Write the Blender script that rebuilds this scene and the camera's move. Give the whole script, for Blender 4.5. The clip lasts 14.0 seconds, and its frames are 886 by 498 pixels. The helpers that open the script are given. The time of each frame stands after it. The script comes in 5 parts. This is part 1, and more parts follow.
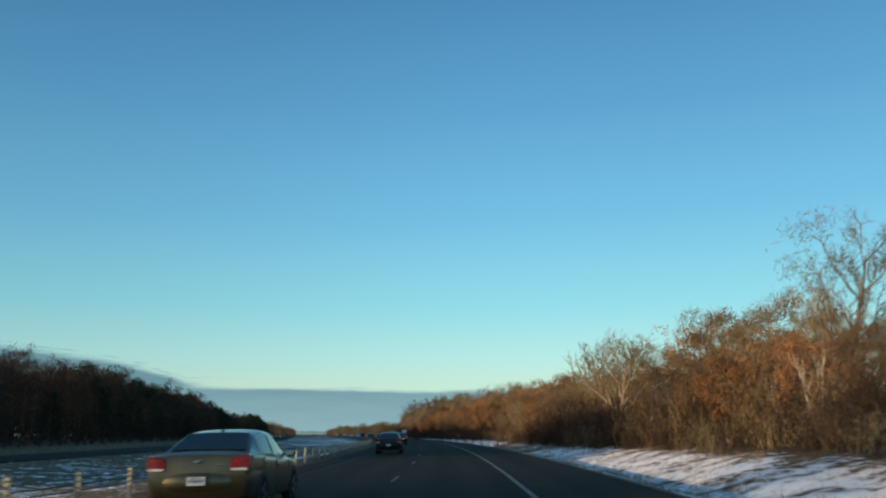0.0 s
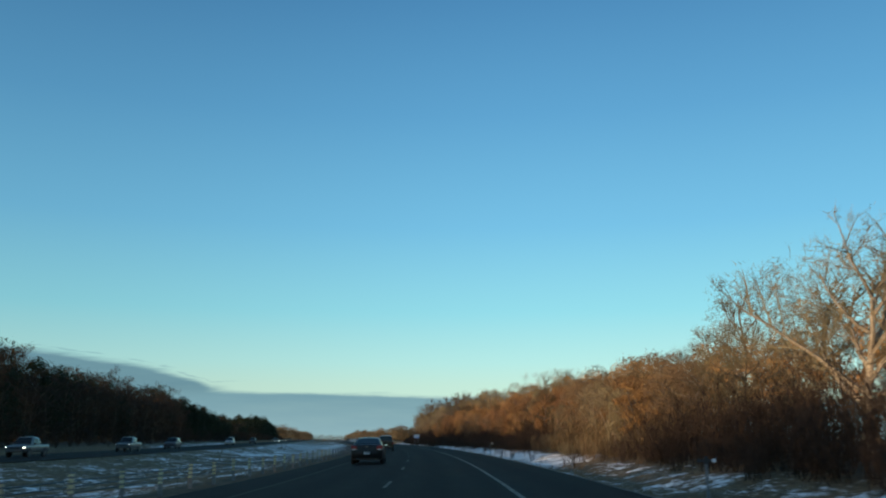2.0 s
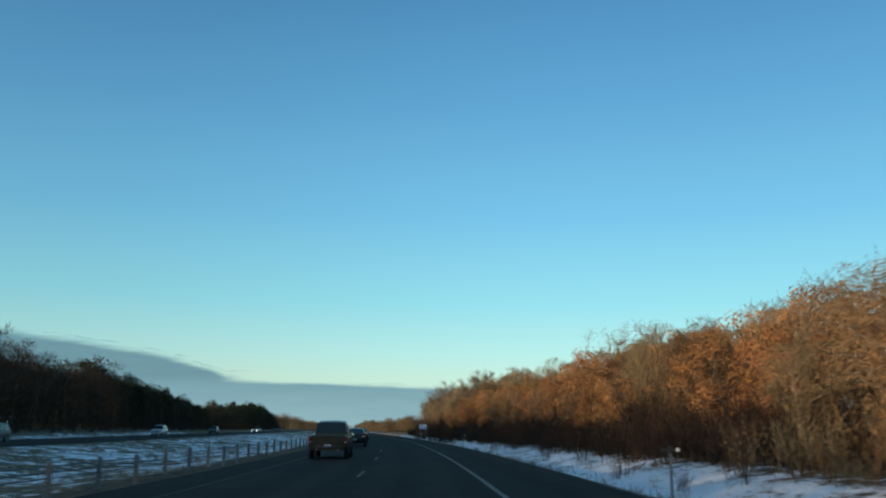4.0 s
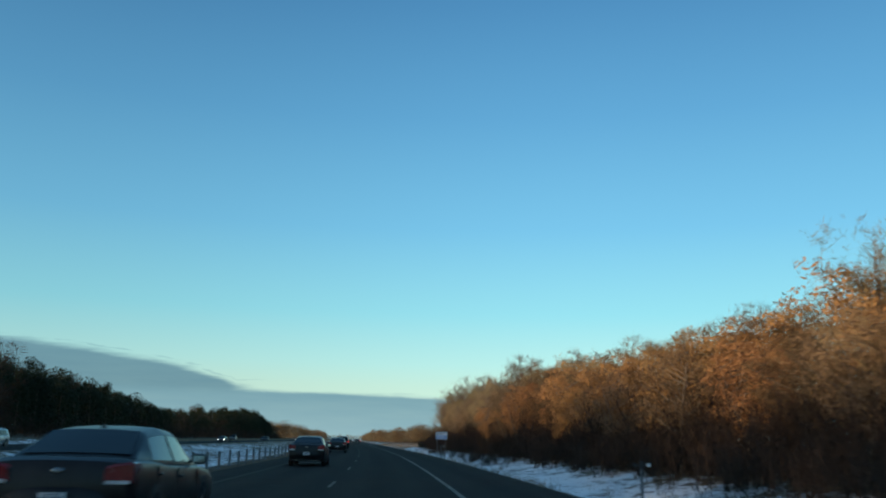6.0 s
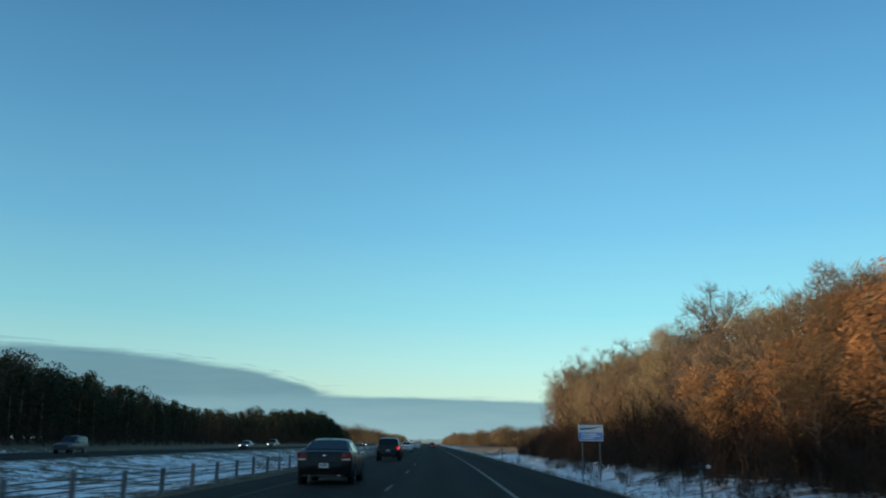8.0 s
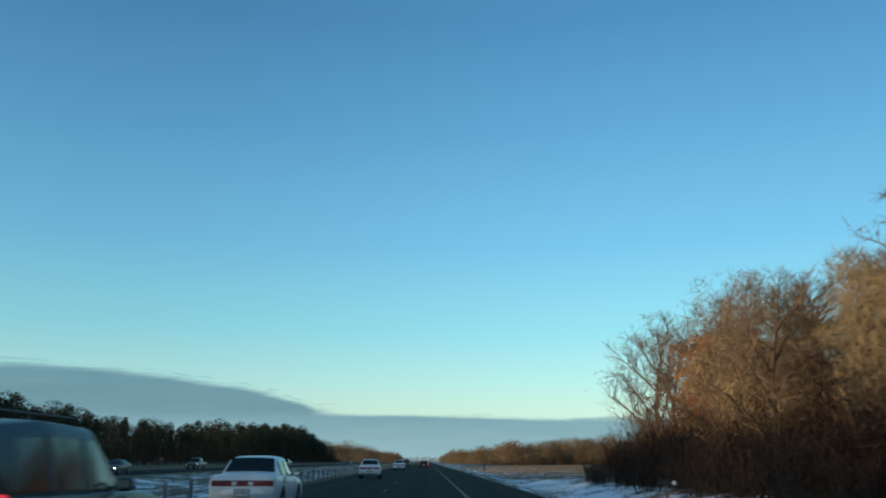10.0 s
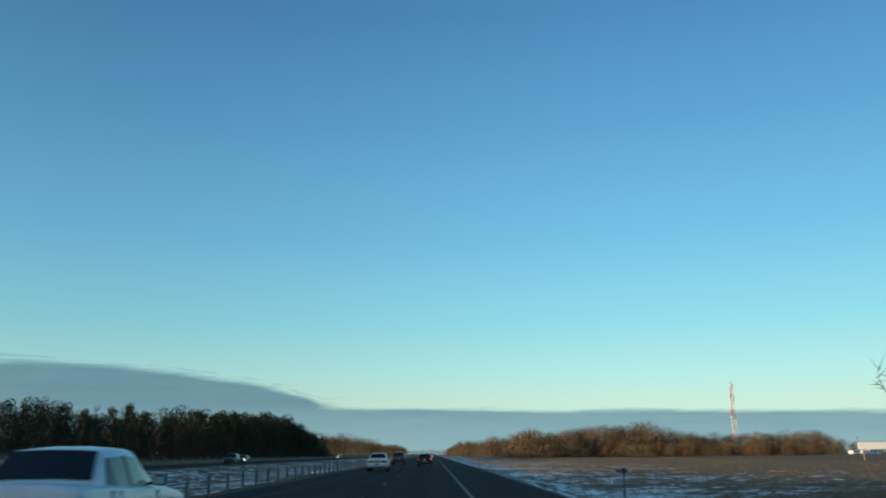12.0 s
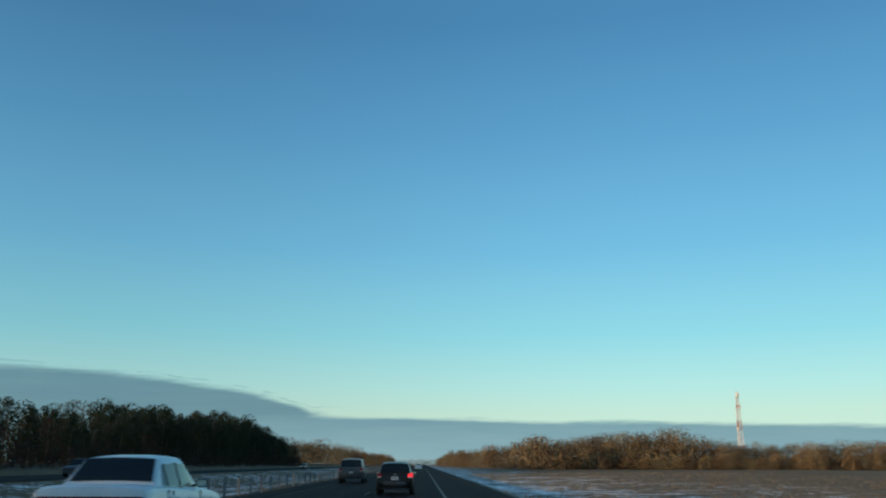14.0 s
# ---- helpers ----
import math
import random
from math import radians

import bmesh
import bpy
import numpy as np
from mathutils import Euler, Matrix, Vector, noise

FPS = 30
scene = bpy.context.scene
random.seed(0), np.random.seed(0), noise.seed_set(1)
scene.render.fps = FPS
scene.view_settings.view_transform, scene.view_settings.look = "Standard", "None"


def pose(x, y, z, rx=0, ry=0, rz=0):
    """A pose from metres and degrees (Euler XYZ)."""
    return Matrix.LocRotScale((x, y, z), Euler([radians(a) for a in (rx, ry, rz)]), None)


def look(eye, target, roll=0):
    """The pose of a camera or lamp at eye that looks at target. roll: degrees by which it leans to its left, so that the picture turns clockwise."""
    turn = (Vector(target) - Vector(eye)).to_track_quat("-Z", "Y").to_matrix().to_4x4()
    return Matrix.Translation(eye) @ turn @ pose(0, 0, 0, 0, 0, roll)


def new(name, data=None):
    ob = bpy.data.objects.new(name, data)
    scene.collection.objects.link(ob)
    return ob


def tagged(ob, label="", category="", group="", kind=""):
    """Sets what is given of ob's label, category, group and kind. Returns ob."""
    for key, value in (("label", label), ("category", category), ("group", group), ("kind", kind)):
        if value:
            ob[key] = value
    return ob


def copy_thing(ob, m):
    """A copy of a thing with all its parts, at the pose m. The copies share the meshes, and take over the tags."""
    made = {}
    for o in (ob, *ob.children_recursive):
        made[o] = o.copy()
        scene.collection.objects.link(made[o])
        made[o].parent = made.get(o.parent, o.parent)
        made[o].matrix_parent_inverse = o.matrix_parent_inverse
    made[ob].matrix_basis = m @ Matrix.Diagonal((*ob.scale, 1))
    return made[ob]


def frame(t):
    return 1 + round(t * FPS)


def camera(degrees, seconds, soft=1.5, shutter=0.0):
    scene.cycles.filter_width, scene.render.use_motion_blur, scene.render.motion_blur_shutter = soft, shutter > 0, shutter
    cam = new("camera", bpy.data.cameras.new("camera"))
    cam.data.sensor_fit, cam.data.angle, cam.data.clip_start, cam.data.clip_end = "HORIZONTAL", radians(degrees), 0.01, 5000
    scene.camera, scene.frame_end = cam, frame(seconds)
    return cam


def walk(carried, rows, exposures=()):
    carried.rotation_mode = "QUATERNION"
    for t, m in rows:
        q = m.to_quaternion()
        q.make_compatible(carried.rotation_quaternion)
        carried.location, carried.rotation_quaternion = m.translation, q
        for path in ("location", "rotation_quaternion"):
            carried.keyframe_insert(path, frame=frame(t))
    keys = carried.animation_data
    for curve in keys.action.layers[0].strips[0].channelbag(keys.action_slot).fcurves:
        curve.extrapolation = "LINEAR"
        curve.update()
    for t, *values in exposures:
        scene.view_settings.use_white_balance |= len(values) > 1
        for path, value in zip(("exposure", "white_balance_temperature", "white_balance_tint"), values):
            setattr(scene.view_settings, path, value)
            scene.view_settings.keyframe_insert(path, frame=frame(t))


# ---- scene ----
# ---------------------------------------------------------------- the road's line and the camera's drive
SPEED, EYE = 30.5, 1.4


def heading(s):
    """Degrees to the left of +y at s metres along the lane: a long left bend that runs out into a straight."""
    b = np.clip(s - 160.0, 0, 200)
    return np.clip(s, -100, 160) * 0.0425 + 0.0425 * (b - b * b / 400)


S_AXIS = np.arange(-400.0, 4901.0)
HEAD = np.radians(heading(S_AXIS + 0.5))
LINE_X = np.concatenate(([0], np.cumsum(-np.sin(HEAD))[:-1]))
LINE_Y = np.concatenate(([0], np.cumsum(np.cos(HEAD))[:-1]))
LINE_X, LINE_Y = LINE_X - LINE_X[400], LINE_Y - LINE_Y[400]


def bank(s):
    """Degrees by which the bend leans to its inner side, the left."""
    return float(np.interp(s, [0, 95, 320], [0.5, 0.5, 0.0]))


def spot(s, d, z=0.0):
    """World place at s metres along the lane and d metres to the right of its middle, on the banked road bench."""
    a = radians(float(heading(s)))
    x, y = float(np.interp(s, S_AXIS, LINE_X)), float(np.interp(s, S_AXIS, LINE_Y))
    return Vector((x + d * math.cos(a), y + d * math.sin(a), z + math.tan(radians(bank(s))) * min(100.0, max(-100.0, d))))


def along(s, d, z=0.0, turn=0.0, size=1.0):
    """A pose on the road's line, facing along it."""
    return Matrix.Translation(spot(s, d, z)) @ pose(0, 0, 0, 0, -bank(s), float(heading(s))) @ pose(0, 0, 0, 0, 0, turn) @ Matrix.Scale(size, 4)


cam = camera(55.0, 14.0, soft=2.0, shutter=0.22)
# seconds, yaw, pitch, roll, drift to the right within the lane
ROWS = [
    (0.0, 1.80, 12.21, 0.50, 0.30), (0.5, 3.02, 12.26, 0.68, 0.15), (1.0, 4.12, 11.97, 0.22, 0.00), (1.5, 4.35, 11.93, -0.20, 0.00),
    (2.0, 3.33, 12.59, -0.04, 0.00), (2.5, 3.17, 13.15, 0.02, 0.00), (3.0, 4.18, 12.27, -0.46, 0.00), (4.25, 4.10, 12.00, -0.72, 0.00),
    (5.5, 3.98, 11.67, -0.95, 0.00), (6.0, 4.84, 12.72, -1.23, 0.00), (6.5, 6.69, 13.38, -1.31, 0.00), (7.0, 7.07, 12.87, -1.06, 0.00),
    (7.5, 8.39, 12.41, -0.75, 0.00), (8.0, 10.20, 12.85, -0.55, 0.00), (9.25, 10.20, 13.50, -0.28, 0.20), (10.5, 9.90, 14.19, -0.05, 0.40),
    (11.0, 9.75, 13.58, 0.04, 0.45), (11.5, 10.28, 13.23, 0.39, 0.50), (12.0, 10.42, 13.56, 0.35, 0.55), (12.5, 10.17, 13.81, 0.16, 0.68),
    (13.0, 9.08, 13.84, -0.23, 0.80), (13.5, 8.92, 13.92, -0.45, 0.82), (14.0, 9.74, 14.20, -0.26, 0.85),
]
walk(cam, [(t, pose(*spot(SPEED * t, drift, EYE), 90 + pitch, roll, yaw)) for t, yaw, pitch, roll, drift in ROWS],
     exposures=[(0.0, -0.06), (1.0, -0.06), (3.0, 0.0), (5.5, 0.05), (8.0, 0.06), (10.5, 0.08), (11.5, 0.0), (13.0, -0.08), (14.0, -0.09)])

# ---------------------------------------------------------------- light: a low sun behind the left-hand woods, clear sky, cloud bank
SUN_UP, SUN_BACK = 7.55, 28.0
SUN_FROM = Vector((-math.cos(radians(SUN_BACK)), -math.sin(radians(SUN_BACK)), math.tan(radians(SUN_UP)))).normalized()
scene.view_settings.exposure = 0.0

sun = new("sun", bpy.data.lights.new("sun", "SUN"))
sun.data.energy, sun.data.angle, sun.data.color = 5.6, radians(0.6), (1.0, 0.70, 0.40)
sun.matrix_world = look(SUN_FROM * 100, (0, 0, 0))

world = bpy.data.worlds.new("world")
scene.world = world
world.use_nodes = True


class Nodes:
    """Short hand for node trees."""

    def __init__(self, tree):
        self.tree = tree
        tree.nodes.clear()

    def add(self, kind, operation=None, attribute_name=None, blend_type=None):
        n = self.tree.nodes.new(kind)
        if operation:
            n.operation = operation
        if attribute_name:
            n.attribute_name = attribute_name
        if blend_type:
            n.data_type, n.blend_type = "RGBA", blend_type
        return n

    def wire(self, a, b):
        self.tree.links.new(a, b)

    def put(self, socket, value):
        if isinstance(value, bpy.types.NodeSocket):
            self.wire(value, socket)
        else:
            socket.default_value = value

    def math(self, op, a, b=0.0, c=None, clamp=False):
        n = self.add("ShaderNodeMath", operation=op)
        n.use_clamp = clamp
        self.put(n.inputs[0], a)
        self.put(n.inputs[1], b)
        if c is not None:
            self.put(n.inputs[2], c)
        return n.outputs[0]

    def mix(self, factor, a, b, blend="MIX"):
        n = self.add("ShaderNodeMix", blend_type=blend)
        self.put(n.inputs[0], factor)
        self.put(n.inputs[6], a)
        self.put(n.inputs[7], b)
        return n.outputs[2]

    def noise(self, where, scale, detail=4.0, rough=0.6):
        n = self.add("ShaderNodeTexNoise")
        self.wire(where, n.inputs["Vector"])
        n.inputs["Scale"].default_value, n.inputs["Detail"].default_value, n.inputs["Roughness"].default_value = scale, detail, rough
        return n.outputs["Fac"]

    def ramp(self, value, stops):
        n = self.add("ShaderNodeValToRGB")
        self.wire(value, n.inputs[0])
        e = n.color_ramp.elements
        for i, (at, c) in enumerate(stops):
            el = e[i] if i < 2 else e.new(at)
            el.position, el.color = at, (*c, 1) if len(c) == 3 else c
        return n.outputs[0]

    def step(self, value, lo, hi):
        n = self.add("ShaderNodeMapRange")
        n.interpolation_type = "SMOOTHSTEP"
        self.put(n.inputs[0], value)
        self.put(n.inputs[1], lo)
        self.put(n.inputs[2], hi)
        return n.outputs[0]

    def stretch(self, where, x, y, z):
        n = self.add("ShaderNodeMapping")
        self.wire(where, n.inputs[0])
        n.inputs["Scale"].default_value = (x, y, z)
        return n.outputs[0]


w = Nodes(world.node_tree)
sky = w.add("ShaderNodeTexSky")
sky.sky_type, sky.sun_disc, sky.sun_elevation = "NISHITA", False, radians(SUN_UP)
sky.sun_rotation = math.atan2(SUN_FROM.x, SUN_FROM.y)
sky.air_density, sky.dust_density, sky.ozone_density, sky.altitude = 1.0, 0.6, 1.6, 200
way = w.add("ShaderNodeTexCoord").outputs["Generated"]
split = w.add("ShaderNodeSeparateXYZ")
w.wire(way, split.inputs[0])
rise = w.math("MULTIPLY", w.math("ARCSINE", split.outputs[2]), 57.2958)
turn_left = w.math("MULTIPLY", w.math("ARCTAN2", w.math("MULTIPLY", split.outputs[0], -1), split.outputs[1]), 57.2958)
# the cloud bank: a level band low over the horizon and a long wedge that rises to the left
wisps = w.noise(w.stretch(way, 9, 9, 90), 1.0, 5, 0.6)
ragged = w.math("MULTIPLY_ADD", wisps, 1.3, -0.65)
band_top = w.math("ADD", w.math("MULTIPLY_ADD", turn_left, 0.018, 2.7), w.math("MULTIPLY", ragged, 0.6))
band = w.math("SUBTRACT", 1.0, w.step(w.math("SUBTRACT", rise, band_top), -0.22, 0.2))
past = w.math("MAXIMUM", w.math("SUBTRACT", turn_left, 18.4), 0.0)
wedge_top = w.math("ADD", w.math("MULTIPLY_ADD", w.math("SUBTRACT", 1.0, w.math("POWER", 2.718, w.math("DIVIDE", past, -6.0))), 2.4, 3.25), w.math("MULTIPLY", ragged, 0.8))
wedge = w.math("MULTIPLY", w.math("SUBTRACT", 1.0, w.step(w.math("SUBTRACT", rise, wedge_top), -0.3, 0.25)), w.step(turn_left, 16.8, 19.0))
cover = w.math("MULTIPLY", w.math("MAXIMUM", band, wedge), w.math("MULTIPLY_ADD", wisps, 0.2, 0.82), clamp=True)
# thin torn streaks just over the wedge
above = w.math("SUBTRACT", 1.0, w.math("MULTIPLY", w.math("ABSOLUTE", w.math("SUBTRACT", w.math("SUBTRACT", rise, wedge_top), 0.28)), 3.2), clamp=True)
torn = w.math("MULTIPLY", w.step(w.math("MULTIPLY", w.noise(w.stretch(way, 16, 16, 210), 1.0, 4, 0.55), above), 0.40, 0.58), w.math("MULTIPLY", w.step(turn_left, 15.5, 18.5), 0.32))
cover = w.math("MAXIMUM", cover, torn)
cloud_tone = w.ramp(w.math("DIVIDE", rise, 6.0), [(0.0, (0.26, 0.44, 0.50)), (0.45, (0.172, 0.335, 0.405)), (1.0, (0.150, 0.305, 0.38))])
# deep blue overhead, paling to turquoise and cream low down, laid over the sky model
clear = w.ramp(w.math("DIVIDE", rise, 90.0, clamp=True), [
    (0.0, (0.70, 0.89, 0.71)), (0.038, (0.59, 0.88, 0.755)), (0.055, (0.49, 0.87, 0.835)), (0.092, (0.31, 0.76, 0.87)), (0.155, (0.19, 0.56, 0.83)),
    (0.238, (0.118, 0.39, 0.67)), (0.32, (0.075, 0.268, 0.515)), (0.55, (0.055, 0.185, 0.37)), (1.0, (0.045, 0.15, 0.31))])
SKY_GAIN = 0.1
gain = w.add("ShaderNodeVectorMath", operation="SCALE")
w.wire(sky.outputs[0], gain.inputs[0])
gain.inputs["Scale"].default_value = SKY_GAIN
# the sky is deepest at right angles to the sun, over to the left of the road
deep = w.math("MULTIPLY_ADD", w.step(turn_left, -8, 38), -0.25, 1.035)
tinted = w.add("ShaderNodeVectorMath", operation="SCALE")
w.wire(clear, tinted.inputs[0])
w.wire(deep, tinted.inputs["Scale"])
thick_part = w.math("MULTIPLY", w.math("MULTIPLY", wedge, w.step(rise, 2.5, 3.3)), 0.6)
cloud_tone = w.mix(thick_part, cloud_tone, (0.118, 0.245, 0.305, 1))
shown = w.mix(cover, w.mix(0.94, gain.outputs[0], tinted.outputs[0]), cloud_tone)
# the pale warm glow round the sun, behind the camera
toward = w.add("ShaderNodeVectorMath", operation="DOT_PRODUCT")
w.wire(way, toward.inputs[0])
toward.inputs[1].default_value = SUN_FROM
glow = w.math("MULTIPLY", w.math("POWER", w.math("MAXIMUM", toward.outputs["Value"], 0.0), 5.0), 0.5)
warm = w.add("ShaderNodeVectorMath", operation="SCALE")
warm.inputs[0].default_value = (1.0, 0.84, 0.60)
w.wire(glow, warm.inputs["Scale"])
shown = w.mix(1.0, shown, warm.outputs[0], "ADD")
back = w.add("ShaderNodeBackground")
w.wire(shown, back.inputs[0])
w.wire(back.outputs[0], w.add("ShaderNodeOutputWorld").inputs[0])


# ---------------------------------------------------------------- materials
def surface(name, dark, light, rough=0.8, metal=0.0, grain=8.0, broad=0.6, bump=0.0, vary=0.0, coat=0.0, own=False):
    """A surface of two tones mixed by noise at two scales, with fine relief and a shift from thing to thing."""
    m = bpy.data.materials.new(name)
    m.use_nodes = True
    n = Nodes(m.node_tree)
    where = n.add("ShaderNodeTexCoord").outputs["Object"] if own else n.add("ShaderNodeNewGeometry").outputs["Position"]
    fine, wide = n.noise(where, grain), n.noise(where, broad, 3)
    f = n.math("ADD", n.math("MULTIPLY", fine, 0.55), n.math("MULTIPLY", wide, 0.45))
    tone = n.mix(n.step(f, 0.33, 0.67), (*dark, 1), (*light, 1))
    if vary:
        chance = n.add("ShaderNodeObjectInfo").outputs["Random"]
        hue = n.add("ShaderNodeHueSaturation")
        n.put(hue.inputs["Value"], n.math("MULTIPLY_ADD", chance, 2 * vary, 1 - vary))
        n.put(hue.inputs["Hue"], n.math("MULTIPLY_ADD", n.math("FRACT", n.math("MULTIPLY", chance, 7.3)), 0.05 * vary, 0.5 - 0.025 * vary))
        n.wire(tone, hue.inputs["Color"])
        tone = hue.outputs[0]
    b = n.add("ShaderNodeBsdfPrincipled")
    n.wire(tone, b.inputs["Base Color"])
    b.inputs["Metallic"].default_value = metal
    n.put(b.inputs["Roughness"], n.math("MULTIPLY_ADD", fine, 0.2, rough - 0.1, clamp=True))
    b.inputs["Specular IOR Level"].default_value = 0.12 if rough > 0.62 else 0.5
    b.inputs["Coat Weight"].default_value = coat
    b.inputs["Coat Roughness"].default_value = 0.08
    if bump:
        k = n.add("ShaderNodeBump")
        k.inputs["Strength"].default_value, k.inputs["Distance"].default_value = 0.8, bump
        n.wire(f, k.inputs["Height"])
        n.wire(k.outputs[0], b.inputs["Normal"])
    n.wire(b.outputs[0], n.add("ShaderNodeOutputMaterial").inputs[0])
    return m


def shining(name, colour, strength):
    m = bpy.data.materials.new(name)
    m.use_nodes = True
    n = Nodes(m.node_tree)
    b = n.add("ShaderNodeBsdfPrincipled")
    b.inputs["Base Color"].default_value = (*colour, 1)
    b.inputs["Emission Color"].default_value = (*colour, 1)
    b.inputs["Emission Strength"].default_value = strength
    b.inputs["Roughness"].default_value = 0.2
    n.wire(b.outputs[0], n.add("ShaderNodeOutputMaterial").inputs[0])
    return m


def ground_material():
    """Old snow with dry grass coming through; the share of snow is a property of the ground's points."""
    m = bpy.data.materials.new("snowy_ground")
    m.use_nodes = True
    n = Nodes(m.node_tree)
    where = n.add("ShaderNodeNewGeometry").outputs["Position"]
    snow = n.add("ShaderNodeAttribute", attribute_name="snow").outputs["Fac"]
    clumps, blades, wide = n.noise(where, 0.55, 7, 0.62), n.noise(where, 2.6, 6, 0.68), n.noise(where, 0.06, 4)
    grass = n.mix(n.step(blades, 0.35, 0.65), (0.050, 0.034, 0.018, 1), (0.22, 0.15, 0.075, 1))
    grass = n.mix(n.step(wide, 0.4, 0.65), grass, n.mix(0.5, grass, (0.16, 0.10, 0.05, 1)))
    # Dark brown laid over the grass in place of shade.
    shade_tone = n.math("MULTIPLY", n.add("ShaderNodeAttribute", attribute_name="shade_tone").outputs["Fac"], n.step(n.math("ADD", clumps, n.math("MULTIPLY", wide, 0.4)), 0.45, 0.65))
    grass = n.mix(shade_tone, grass, n.mix(n.step(blades, 0.35, 0.65), (0.024, 0.017, 0.011, 1), (0.080, 0.052, 0.030, 1)))
    white = n.mix(n.step(clumps, 0.3, 0.7), (0.74, 0.75, 0.77, 1), (0.90, 0.905, 0.91, 1))
    level = n.math("ADD", n.math("ADD", n.math("MULTIPLY", clumps, 0.42), n.math("MULTIPLY", blades, 0.40)), n.math("MULTIPLY", wide, 0.18))
    edge = n.math("SUBTRACT", 0.80, n.math("MULTIPLY", snow, 0.42))
    bare = n.math("SUBTRACT", 1.0, n.step(n.math("SUBTRACT", level, edge), -0.03, 0.05))
    b = n.add("ShaderNodeBsdfPrincipled")
    n.wire(n.mix(bare, white, grass), b.inputs["Base Color"])
    n.put(b.inputs["Roughness"], n.math("MULTIPLY_ADD", bare, 0.3, 0.6))
    b.inputs["Specular IOR Level"].default_value = 0.25
    k = n.add("ShaderNodeBump")
    k.inputs["Strength"].default_value, k.inputs["Distance"].default_value = 0.9, 0.12
    n.wire(n.math("ADD", clumps, n.math("MULTIPLY", blades, 0.5)), k.inputs["Height"])
    n.wire(k.outputs[0], b.inputs["Normal"])
    n.wire(b.outputs[0], n.add("ShaderNodeOutputMaterial").inputs[0])
    return m


def asphalt_material():
    m = bpy.data.materials.new("asphalt")
    m.use_nodes = True
    n = Nodes(m.node_tree)
    where = n.add("ShaderNodeNewGeometry").outputs["Position"]
    side = n.add("ShaderNodeAttribute", attribute_name="across").outputs["Fac"]
    fine, wide = n.noise(where, 30, 3), n.noise(n.stretch(where, 1, 0.2, 1), 0.5, 4)
    # two paler wheel tracks and an oil-dark strip in each lane
    lane = n.math("MULTIPLY", n.math("COSINE", n.math("MULTIPLY", n.math("ADD", side, 0.28), 2 * math.pi / 1.83)), 0.5)
    f = n.math("ADD", n.math("ADD", n.math("MULTIPLY", fine, 0.35), n.math("MULTIPLY", wide, 0.5)), n.math("MULTIPLY", lane, -0.12))
    tone = n.mix(n.step(f, 0.25, 0.7), (0.016, 0.0146, 0.0132, 1), (0.038, 0.0335, 0.0288, 1))
    salt = n.math("MULTIPLY", n.step(n.noise(where, 1.3, 5, 0.7), 0.5, 0.75), 0.25)
    tone = n.mix(salt, tone, (0.10, 0.095, 0.09, 1))
    b = n.add("ShaderNodeBsdfPrincipled")
    n.wire(tone, b.inputs["Base Color"])
    n.put(b.inputs["Roughness"], n.math("MULTIPLY_ADD", wide, 0.2, 0.72))
    b.inputs["Specular IOR Level"].default_value = 0.05
    k = n.add("ShaderNodeBump")
    k.inputs["Strength"].default_value, k.inputs["Distance"].default_value = 0.9, 0.016
    n.wire(fine, k.inputs["Height"])
    n.wire(k.outputs[0], b.inputs["Normal"])
    n.wire(b.outputs[0], n.add("ShaderNodeOutputMaterial").inputs[0])
    return m


def glass_material():
    m = bpy.data.materials.new("tinted_car_glass")
    m.use_nodes = True
    n = Nodes(m.node_tree)
    b = n.add("ShaderNodeBsdfPrincipled")
    where = n.add("ShaderNodeNewGeometry").outputs["Position"]
    n.wire(n.mix(n.noise(where, 3.0, 2), (0.006, 0.009, 0.011, 1), (0.014, 0.018, 0.02, 1)), b.inputs["Base Color"])
    b.inputs["Roughness"].default_value = 0.06
    b.inputs["Specular IOR Level"].default_value = 0.32
    n.wire(b.outputs[0], n.add("ShaderNodeOutputMaterial").inputs[0])
    return m


SNOW, ASPHALT, GLASS = ground_material(), asphalt_material(), glass_material()
WHITE_LINE = surface("worn_white_road_paint", (0.07, 0.07, 0.068), (0.21, 0.21, 0.20), 0.7, grain=14, broad=1.5)
WORN_LINE = surface("nearly_worn_away_road_paint", (0.035, 0.035, 0.034), (0.15, 0.15, 0.145), 0.75, grain=9, broad=1.5)
YELLOW_LINE = surface("worn_yellow_road_paint", (0.012, 0.011, 0.009), (0.028, 0.023, 0.014), 0.7, grain=14, broad=1.5)
GRAVEL = surface("shoulder_gravel", (0.09, 0.075, 0.06), (0.24, 0.20, 0.155), 0.9, grain=18, broad=1.2, bump=0.03)
BARK = surface("grey_brown_bark", (0.075, 0.055, 0.042), (0.22, 0.175, 0.135), 0.9, grain=7, broad=1.0, bump=0.03, vary=0.25)
DARK_BARK = surface("dark_furrowed_oak_bark", (0.040, 0.031, 0.024), (0.15, 0.115, 0.082), 0.9, grain=7, broad=1.0, bump=0.04, vary=0.15)
PALE_BARK = surface("pale_lichened_bark", (0.20, 0.165, 0.12), (0.48, 0.40, 0.30), 0.9, grain=6, broad=1.2, bump=0.03, vary=0.15)
TWIG = surface("bare_brown_twigs", (0.066, 0.045, 0.026), (0.18, 0.126, 0.072), 0.85, grain=3, broad=0.16, vary=0.3)
TAN_TWIG = surface("bare_tan_twigs", (0.11, 0.089, 0.053), (0.28, 0.225, 0.135), 0.85, grain=3, broad=0.16, vary=0.25)
